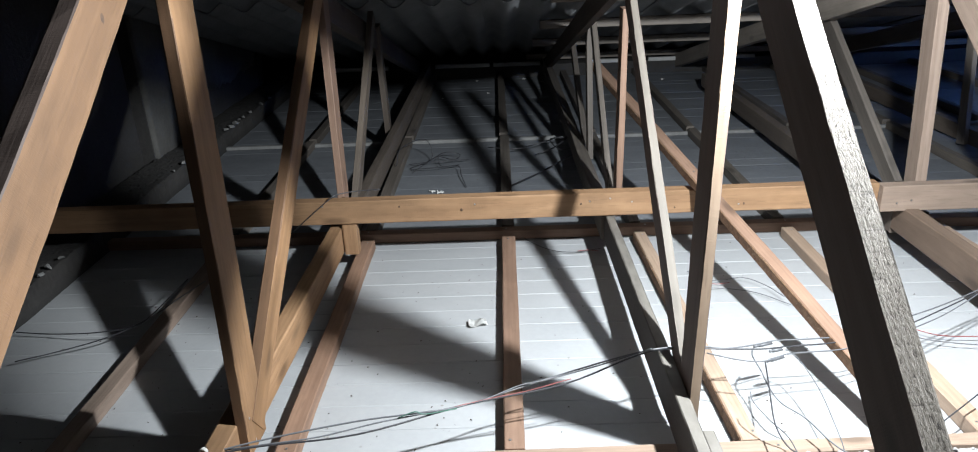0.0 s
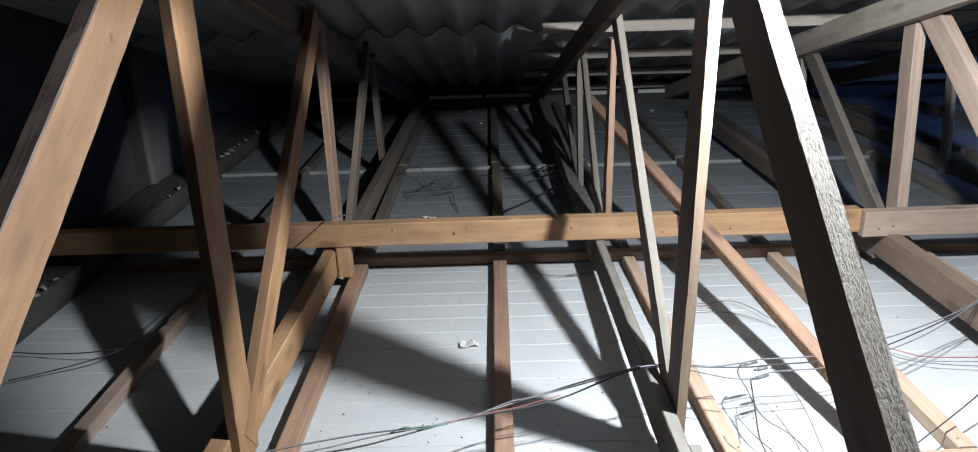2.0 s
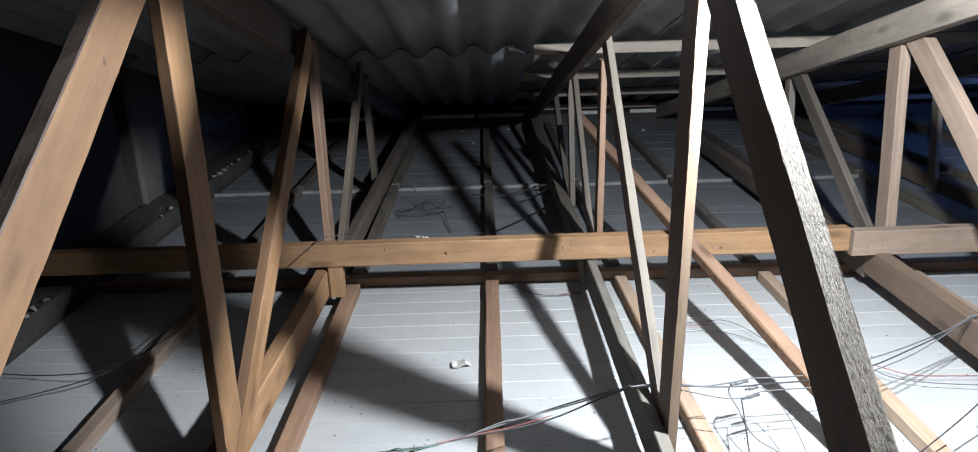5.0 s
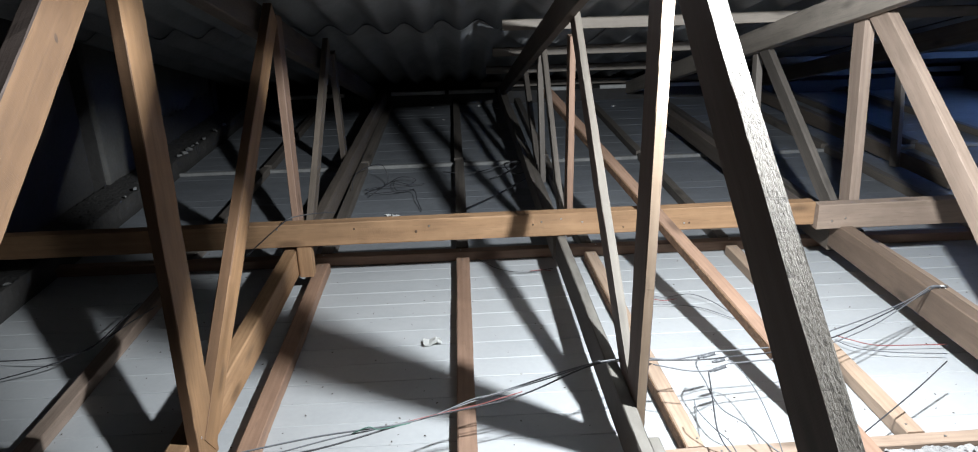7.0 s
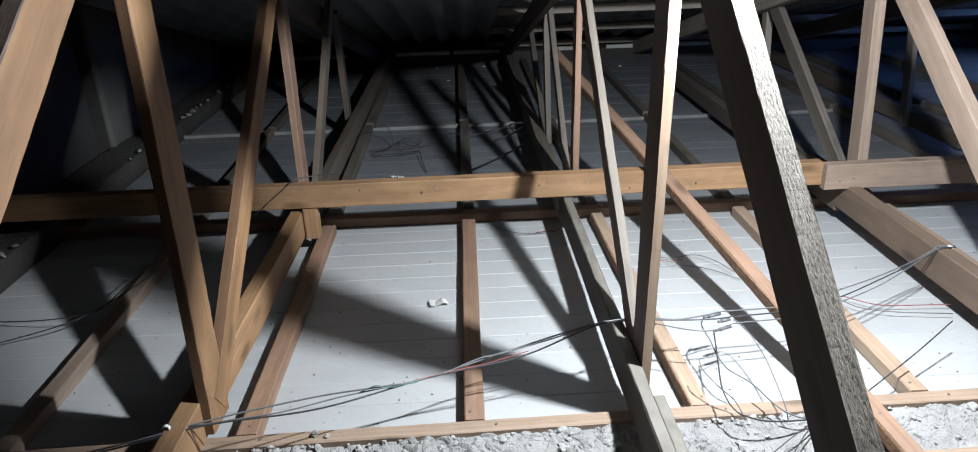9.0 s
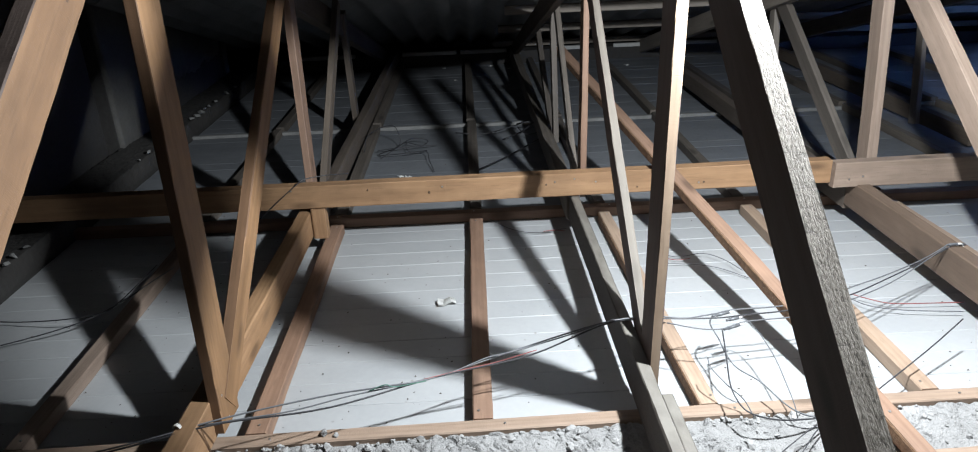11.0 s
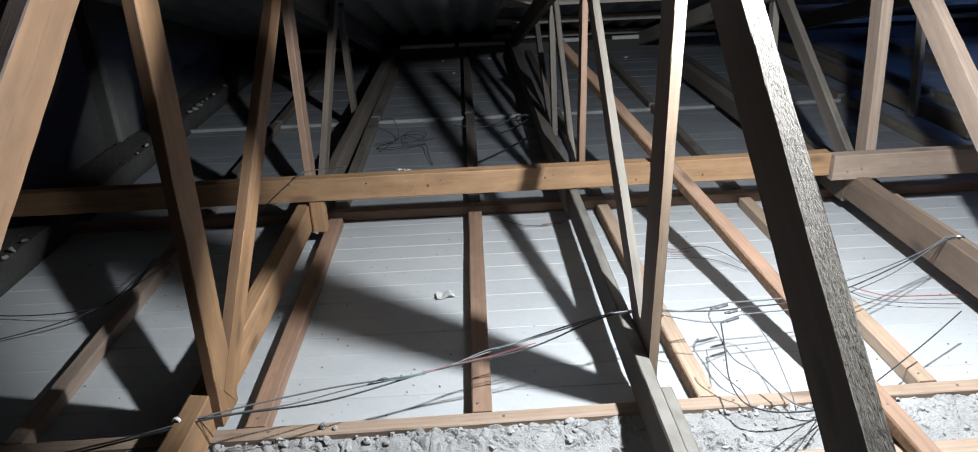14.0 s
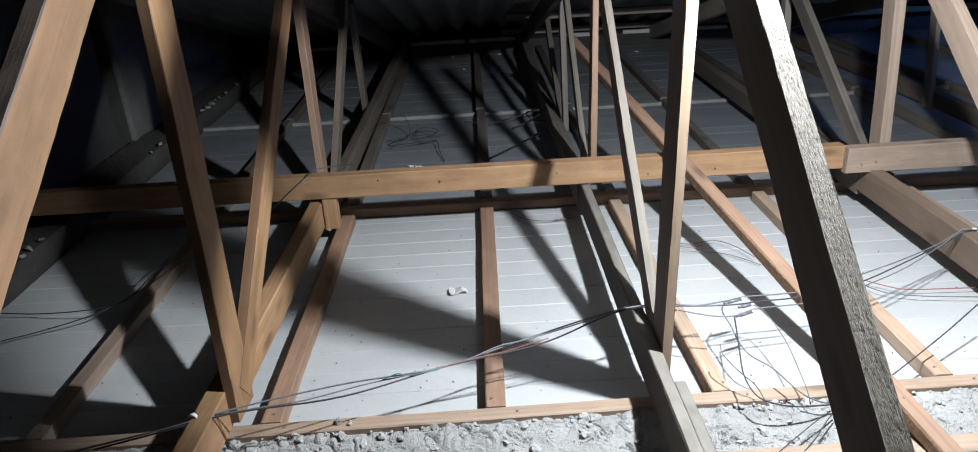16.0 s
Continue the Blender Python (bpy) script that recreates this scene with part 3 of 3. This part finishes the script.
wire(0.0019, black_wire, "thin black wire slung over boards to the next chord", (0.481, 1.62, 0.165), (0.553, 1.616, 0.163), (0.633, 1.617, 0.161), (0.704, 1.631, 0.158), (0.806, 1.643, 0.156), (0.922, 1.679, 0.154), (1.026, 1.72, 0.152), (1.179, 1.809, 0.149), (1.317, 1.893, 0.147), (1.40, 1.925, 0.166), (1.425, 1.930, 0.178), (1.47, 1.932, 0.177))
wire(0.0017, grey_wire, "thin grey wire slung over boards to the next chord", (0.48, 1.599, 0.165), (0.554, 1.567, 0.163), (0.612, 1.563, 0.161), (0.674, 1.594, 0.158), (0.742, 1.605, 0.156), (0.83, 1.618, 0.154), (0.95, 1.667, 0.152), (1.038, 1.709, 0.149), (1.19, 1.797, 0.147), (1.40, 1.931, 0.166), (1.425, 1.936, 0.178), (1.47, 1.937, 0.177))
wire(0.0019, grey_wire, "loose grey wire end curling over the boards", (0.632, 1.681, 0.135), (0.608, 1.641, 0.131), (0.61, 1.574, 0.124), (0.611, 1.522, 0.115), (0.623, 1.473, 0.105), (0.665, 1.429, 0.093), (0.694, 1.366, 0.08), (0.728, 1.34, 0.065), (0.783, 1.332, 0.05))
wire(0.0019, black_wire, "loose black wire end curling over the boards", (0.626, 1.598, 0.135), (0.613, 1.541, 0.13), (0.597, 1.473, 0.122), (0.579, 1.387, 0.111), (0.587, 1.329, 0.098), (0.621, 1.313, 0.084), (0.681, 1.315, 0.068), (0.778, 1.337, 0.05))
wire(0.0015, grey_wire, "loose grey wire end curling over the boards", (0.551, 1.479, 0.135), (0.551, 1.453, 0.124), (0.576, 1.409, 0.105), (0.609, 1.384, 0.08), (0.627, 1.355, 0.05))
wire(0.0015, grey_wire, "loose grey wire end curling over the boards", (0.685, 1.664, 0.135), (0.716, 1.631, 0.127), (0.726, 1.513, 0.113), (0.718, 1.396, 0.095), (0.72, 1.357, 0.074), (0.723, 1.342, 0.05))
wire(0.0015, black_wire, "loose black wire end curling over the boards", (0.604, 1.217, 0.03), (0.678, 1.267, 0.04), (0.729, 1.297, 0.05), (0.771, 1.322, 0.05))
wire(0.0015, black_wire, "loose black wire end curling over the boards", (0.656, 1.213, 0.03), (0.696, 1.245, 0.04), (0.743, 1.292, 0.05), (0.79, 1.331, 0.05))
wire(0.0015, red_wire, "thin red wire on the white boards", (1.154, 1.948, 0.02), (1.185, 1.917, 0.02), (1.241, 1.879, 0.02), (1.348, 1.869, 0.02), (1.453, 1.864, 0.02))
wire(0.0015, grey_wire, "thin grey wire on the white boards", (1.138, 1.918, 0.02), (1.178, 1.867, 0.02), (1.271, 1.834, 0.02), (1.419, 1.812, 0.02))
wire(0.0019, black_wire, "thin black wire on the white boards", (0.936, 1.408, 0.06), (1.031, 1.462, 0.08), (1.144, 1.531, 0.1), (1.257, 1.599, 0.13))
wire(0.0014, grey_wire, "thin grey wire on the white boards", (0.629, 2.363, 0.01), (0.698, 2.286, 0.01), (0.795, 2.282, 0.02), (0.852, 2.224, 0.02), (0.885, 2.139, 0.02))
wire(0.0014, red_wire, "thin red wire on the white boards", (0.669, 2.275, 0.01), (0.701, 2.256, 0.012), (0.745, 2.259, 0.015))
wire(0.0014, grey_wire, "thin grey wire on the white boards", (0.652, 2.237, 0.01), (0.744, 2.22, 0.01), (0.819, 2.186, 0.01), (0.894, 2.103, 0.01))
wire(0.0012, black_wire, "thin black wire on the white boards", (0.059, 2.712, 0.01), (0.151, 2.591, 0.01), (0.244, 2.554, 0.01), (0.355, 2.579, 0.01))
wire(0.0014, red_wire, "thin red wire on the white boards", (0.264, 2.558, 0.012), (0.305, 2.56, 0.014), (0.345, 2.552, 0.012))
wire(0.0019, black_wire, "black wire over a joist in the shade", (-1.565, 2.056, 0.02), (-1.436, 2.038, 0.02), (-1.276, 2.005, 0.04), (-1.153, 2.002, 0.06), (-1.121, 2.048, 0.07), (-1.111, 2.172, 0.07), (-1.123, 2.344, 0.05))
wire(0.0019, black_wire, "black wire over a joist in the shade", (-1.465, 1.883, 0.02), (-1.376, 1.925, 0.02), (-1.252, 1.954, 0.04), (-1.165, 1.985, 0.06), (-1.107, 2.062, 0.07), (-1.084, 2.188, 0.06), (-1.063, 2.341, 0.04))
wire(0.0021, black_wire, "tangled black wire lying on the far boards", (-0.54, 3.57, 0.05), (-0.52, 3.64, 0.12), (-0.41, 3.8, 0.12), (-0.38, 3.78, 0.02), (-0.48, 3.64, 0.01), (-0.32, 3.59, 0.03), (-0.23, 3.65, 0.02))
wire(0.0021, black_wire, "tangled black wire lying on the far boards", (-0.46, 3.58, 0.01), (-0.39, 3.64, 0.04), (-0.31, 3.78, 0.05), (-0.23, 3.8, 0.03), (-0.26, 3.74, 0.02), (-0.34, 3.77, 0.03), (-0.32, 3.64, 0.02), (-0.23, 3.6, 0.03), (-0.21, 3.48, 0.02), (-0.18, 3.33, 0.01))
wire(0.0021, black_wire, "tangled black wire lying on the far boards", (-0.49, 3.68, 0.02), (-0.4, 3.68, 0.03), (-0.31, 3.69, 0.03), (-0.18, 3.74, 0.02))
wire(0.0031, black_wire, "tangled black wire lying on the far boards", (0.02, 3.26, 0.03), (0.18, 3.46, 0.03), (0.33, 3.65, 0.04), (0.45, 3.77, 0.06))
wire(0.0025, black_wire, "tangled black wire lying on the far boards", (-0.08, 3.85, 0.05), (0.07, 3.84, 0.04), (0.21, 3.87, 0.06), (0.34, 3.91, 0.08), (0.45, 3.87, 0.06))
wire(0.0025, black_wire, "tangled black wire lying on the far boards", (0.17, 3.78, 0.02), (0.28, 3.82, 0.05), (0.39, 3.92, 0.09), (0.41, 3.84, 0.06), (0.31, 3.79, 0.04), (0.26, 3.9, 0.07), (0.38, 3.88, 0.08))


# ---- small things ----
def connector(p, q, r=0.0048):
    c = thing("wire_connector", p, "grey taped wire splice hanging over the boards", "connector", "wire splices")
    m = along(p, q)
    length = (Vector(q) - Vector(p)).length
    for name, z0, z1, rad, mat in (("sleeve", 0.2, 0.8, r, grey_wire), ("tape", 0.0, 0.24, r * 0.7, grey_wire), ("tape", 0.76, 1.0, r * 0.7, white_plastic)):
        bm = bmesh.new()
        bmesh.ops.create_cone(bm, cap_ends=True, segments=10, radius1=rad, radius2=rad * 0.85, depth=(z1 - z0) * length)
        bmesh.ops.translate(bm, verts=bm.verts, vec=(0, 0, (z0 + z1) / 2 * length))
        part(name, bm, mat, c, m=m, smooth=True)
    return c


connector((0.619, 1.661, 0.14), (0.682, 1.681, 0.14))
connector((0.649, 1.636, 0.14), (0.694, 1.649, 0.14))
connector((0.628, 1.593, 0.14), (0.687, 1.616, 0.14))


def folded(size, seed):
    """A stiff scrap of paper, creased twice, lying with its corners lifted."""
    rnd = random.Random(seed)
    bm = bmesh.new()
    cols = []
    for x, lift in ((-1.0, 0.28), (-0.35, 0.0), (0.4, 0.42), (1.0, 0.1)):
        cols.append([bm.verts.new((size * (x + rnd.uniform(-0.12, 0.12)), size * (y + rnd.uniform(-0.15, 0.15)), size * (lift + 0.25 * (y > 0) * rnd.random()))) for y in (-0.5, 0.05, 0.6)])
    for a, b in zip(cols, cols[1:]):
        for k in (0, 1):
            bm.faces.new((a[k], b[k], b[k + 1], a[k + 1]))
    low = min(v.co.z for v in bm.verts)
    for v in bm.verts:
        v.co.z -= low
    bmesh.ops.solidify(bm, geom=bm.faces[:], thickness=0.0007)
    return bm


def crumpled(size, seed, cuts=3):
    bm = bmesh.new()
    bmesh.ops.create_grid(bm, x_segments=8, y_segments=8, size=size)
    for v in bm.verts:
        q = Vector((v.co.x / size * 1.6 + seed, v.co.y / size * 1.6, seed))
        v.co.z = size * (0.35 + 0.55 * noise.noise(q) + 0.2 * noise.noise(q * 3))
        v.co.x += 0.25 * size * noise.noise(q + Vector((9, 0, 0)))
        v.co.y += 0.25 * size * noise.noise(q + Vector((0, 9, 0)))
    low = min(v.co.z for v in bm.verts)
    for v in bm.verts:
        v.co.z -= low
    bmesh.ops.solidify(bm, geom=bm.faces[:], thickness=0.0006)
    return bm


tagged(part("paper_scrap", folded(0.028, 4), white_plastic, m=pose(-0.100, 2.05, 0.002, 0, 0, 12)), "folded white paper scrap lying on the boards", "paper")
tagged(part("paper_scrap", crumpled(0.016, 7.0), white_plastic, m=pose(-0.30, 3.28, 0.002, 0, 0, 5)), "small torn white paper scrap on far boards", "paper")
tagged(part("paper_scrap", crumpled(0.012, 9.0), white_plastic, m=pose(-0.34, 3.30, 0.002, 0, 0, 50)), "small torn white paper scrap on far boards", "paper")


def pebble(r, seed):
    bm = bmesh.new()
    bmesh.ops.create_icosphere(bm, subdivisions=2, radius=r)
    for v in bm.verts:
        v.co *= 1 + 0.7 * noise.noise(v.co / r * 1.1 + Vector((seed, 0, 0))) + 0.3 * noise.noise(v.co / r * 3 + Vector((seed, 5, 0)))
        v.co.z *= 0.7
    return bm


def shard(r, seed, flat=0.6):
    """A broken lump with flat faces."""
    rnd = random.Random(seed)
    bm = bmesh.new()
    for _ in range(13):
        v = Vector((rnd.gauss(0, 1), rnd.gauss(0, 1), rnd.gauss(0, 1))).normalized() * r * rnd.uniform(0.7, 1.15)
        bm.verts.new((v.x, v.y * rnd.uniform(0.6, 1.0), v.z * flat))
    bmesh.ops.convex_hull(bm, input=bm.verts[:])
    bmesh.ops.delete(bm, geom=[v for v in bm.verts if not v.link_faces], context="VERTS")
    return bm


# crumbs of mortar along the plate and on the wall
for i in range(150):
    r = random.choice((0.003, 0.004, 0.005, 0.006, 0.008, 0.012))
    x = random.uniform(-0.62, 1.35)
    y = plate_y(x) - 0.024 - 0.11 * random.random() ** 1.8
    if abs(x - 0.385) < 0.07:
        continue
    near = max(0.0, min(1.0, (y - 1.25 - 0.019 * x) / 0.1))
    c = part("mortar_crumb", pebble(r, i * 3.7) if i % 3 else shard(r, i, 0.75), pale_mortar, m=pose(x, y, 0.002 + 0.028 * near, 0, 0, i * 40))
    tagged(c, "crumb of grey mortar on the wall top", "rubble", "mortar crumbs")
for x, y, r in ((-0.375, 1.388, 0.009), (-0.345, 1.380, 0.006)):
    c = part("mortar_crumb", pebble(r, x * 9), mortar, m=pose(x, y, 0.04 + r * 0.45, 0, 0, 30))
    tagged(c, "crumb of grey mortar on the pine plate", "rubble", "mortar crumbs")

# sawdust and grit on the boards
bm = bmesh.new()
for i in range(700):
    x, y = random.uniform(-1.5, 2.4), 1.46 + 3.0 * random.random() ** 1.6
    r = random.choice((0.001, 0.0015, 0.002, 0.003))
    a = random.uniform(0, 6.28)
    for sx, sy, h in ((1, 0.5, 0.0007),):
        c, s2 = math.cos(a), math.sin(a)
        quad = [bm.verts.new((x + r * (sx * u * c - sy * v * s2), y + r * (sx * u * s2 + sy * v * c), 0.0016 + h * (k % 2))) for k, (u, v) in enumerate(((-1, -1), (1, -1), (1.2, 1), (-0.8, 1)))]
        tip = bm.verts.new((x, y, 0.002 + r * 0.8))
        for k in range(4):
            bm.faces.new((quad[k], quad[(k + 1) % 4], tip))
tagged(part("board_grit", bm, dark_wood), "dark grit and wood chips scattered over boards", "debris", kind="stuff")


def nail(p, way, owner, r=0.0032, length=0.02):
    bm = bmesh.new()
    bmesh.ops.create_cone(bm, cap_ends=True, segments=10, radius1=r, radius2=r, depth=0.002)
    shank = bmesh.ops.create_cone(bm, cap_ends=True, segments=8, radius1=r * 0.4, radius2=r * 0.4, depth=length)["verts"]
    bmesh.ops.translate(bm, verts=shank, vec=(0, 0, -length / 2))
    return part("nail", bm, steel, owner, "steel nail head", along(p, Vector(p) + Vector(way), (0, 0, 1) if abs(way[2]) < 0.9 else (1, 0, 0)))


for z, dy in ((0.07, 0.0), (0.11, 0.02), (0.14, -0.015)):
    nail((-0.593, 1.41 + dy, z + 0.02), (1, 0, 0), left_truss)
for y, z in ((1.435, 1.16), (1.437, 1.1)):
    nail((0.40, y - 0.054, z), (0, -1, 0), chord_truss)
for x in (-0.655, -0.11, 0.30, 0.372, 0.45, 0.83):
    nail((x, 2.4892 + 0.0039 * x, 0.225 + random.uniform(-0.025, 0.025)), (0, -1, 0), long_binder)
for x in (1.38, 1.43, 2.1):
    nail((x, 2.4735, 0.215 + random.uniform(-0.03, 0.03)), (0, -1, 0), short_binder)
for u in (0.08, 0.1, 0.55, 0.57):
    nail(FOOT.lerp(HEAD, u) + Vector((random.uniform(-0.01, 0.01), -0.004, 0.0185)), (0, -0.19, 0.98), brace)
for j, xa, xb, y0, y1, h in joists:
    for x, y in ((xa, y0 + 0.03), (xb, y1 - 0.03)):
        nail((x + random.uniform(-0.012, 0.012), y, h), (0, 0, 1), j)
for x in (-1.1, -0.55, 0.0, 0.55, 1.1):
    nail((x, 2.734 - 0.0068 * x, 0.04), (0, 0, 1), crossers["cross_joist"])
    nail((x + 0.05, plate_y(x + 0.05), 0.04), (0, 0, 1), crossers["wall_plate"])


def knot(p, way, owner, r, along_grain=1.5):
    """A dark knot, a flush oval plug in the face of a timber."""
    bm = bmesh.new()
    rings = []
    for k, z in ((1.0, -0.004), (1.0, 0.0002), (0.5, 0.0007)):
        rings.append([bm.verts.new((k * r * along_grain * math.cos(a * math.pi / 7) * (1 + 0.15 * math.sin(3 * a)), k * r * math.sin(a * math.pi / 7), z)) for a in range(14)])
    for a, b in zip(rings, rings[1:]):
        for i in range(14):
            bm.faces.new((a[i], a[(i + 1) % 14], b[(i + 1) % 14], b[i]))
    bm.faces.new(rings[-1])
    bm.faces.new(rings[0][::-1])
    return part("knot", bm, knot_wood, owner, "dark brown knot", along(p, Vector(p) + Vector(way), (0, 0, 1) if abs(way[2]) < 0.9 else (1, 0, 0)))


for p, r in (((-0.6149, 0.998, 0.862), 0.008), ((-0.6149, 1.206, 1.050), 0.009)):
    knot(p, (1, 0, 0), left_truss, r)
for x, z, r in ((-0.158, 0.220, 0.0045), (0.269, 0.227, 0.0035), (0.603, 0.202, 0.003), (0.849, 0.208, 0.0035), (-0.38, 0.240, 0.003)):
    knot((x, 2.4892 + 0.0039 * x - 0.0004, z), (0, -1, 0), long_binder, r, 1.2)


def cable_clip(p, turn):
    """A small moulded saddle with its nail."""
    c = thing("cable_clip", p, "small white plastic cable clip nailed to the chord", "clip", "cable clips")
    bm = bmesh.new()
    for i in range(9):
        a = math.pi * i / 8
        for x in (-0.004, 0.004):
            for r in (0.006, 0.009):
                bm.verts.new((x, r * math.cos(a), r * math.sin(a)))
    bm.verts.ensure_lookup_table()
    v = bm.verts
    for i in range(8):
        q, w = 4 * i, 4 * i + 4
        for k, n in ((0, 1), (1, 3), (3, 2), (2, 0)):
            bm.faces.new((v[q + k], v[q + n], v[w + n], v[w + k]))
    for q in (0, 32):
        bm.faces.new((v[q], v[q + 1], v[q + 3], v[q + 2]))
    bmesh.ops.recalc_face_normals(bm, faces=bm.faces)
    m = pose(*p, 0, 0, turn)
    part("saddle", bm, white_plastic, c, m=m, smooth=False)
    nail((p[0], p[1] + 0.011, p[2] + 0.002), (0, 0, 1), c)
    return c


cable_clip((-0.655, 1.285, 0.1605), 80)
cable_clip((1.455, 1.936, 0.1725), 80)

block = part("packing_block", stick(0.115, 0.05, 0.05, 0.002, 4, 0.003, 5.0), pine, m=pose(-0.568, 2.51, 0.06))
tagged(block, "short pine packing block under the binder", "block")
wire(0.0019, black_wire, "thin black wire draped over the pine binder", (-0.78, 2.482, 0.15), (-0.71, 2.482, 0.21), (-0.63, 2.486, 0.275), (-0.6, 2.5, 0.289), (-0.53, 2.53, 0.29), (-0.45, 2.54, 0.289))
wire(0.0013, green_wire, "short green wire tail on the slung bundle", (-0.26, 1.4, 0.146), (-0.222, 1.405, 0.158), (-0.2, 1.41, 0.147), (-0.13, 1.43, 0.145))

# flakes of plaster on the far boards and along the ledge
for i, (x, y, r) in enumerate(((-0.185, 5.9, 0.012), (0.191, 5.9, 0.014), (-0.089, 5.417, 0.01), (0.329, 5.772, 0.012), (-0.646, 5.832, 0.015), (-0.662, 4.998, 0.012), (0.02, 5.6, 0.008), (0.9, 5.2, 0.012), (1.25, 5.7, 0.014), (-0.42, 5.3, 0.008))):
    f = part("plaster_flake", crumpled(r, i * 2.3 + 1), white_plastic, m=pose(x, y, 0.002, 0, 0, i * 50))
    tagged(f, "small white plaster flake on the far boards", "debris", "plaster flakes")
for i, (x, y, r) in enumerate(((-1.60, 4.33, 0.035), (-1.605, 4.19, 0.028), (-1.6, 4.5, 0.024), (-1.61, 4.43, 0.018), (-1.605, 3.55, 0.02), (-1.6, 3.42, 0.014), (-1.602, 4.26, 0.03), (-1.598, 4.62, 0.02), (-1.60, 4.85, 0.03), (-1.597, 5.03, 0.025), (-1.6, 2.29, 0.022), (-1.604, 2.35, 0.026), (-1.6, 2.42, 0.018))):
    c = part("plaster_chunk", shard(r * 0.8, i * 5 + 1, 0.5), dirty_white, m=pose(x, y, 0.112, 0, 0, i * 63))
    tagged(c, "broken pale plaster chunk on the ledge edge", "rubble", "plaster chunks")

# broken white trim along the eaves wall
for x0, x1 in ((-1.36, -0.9), (-0.52, -0.08), (-0.05, 0.33), (0.72, 0.98), (1.2, 1.46), (1.79, 2.05)):
    e = timber("trim_strip", (x0, 6.012, 0.108), (x1, 6.012, 0.108), 0.034, 0.03, grimy_white, up=(0, 1, 0))
    tagged(e, "short broken strip of white trim on the eaves wall", "trim", "trim strips")
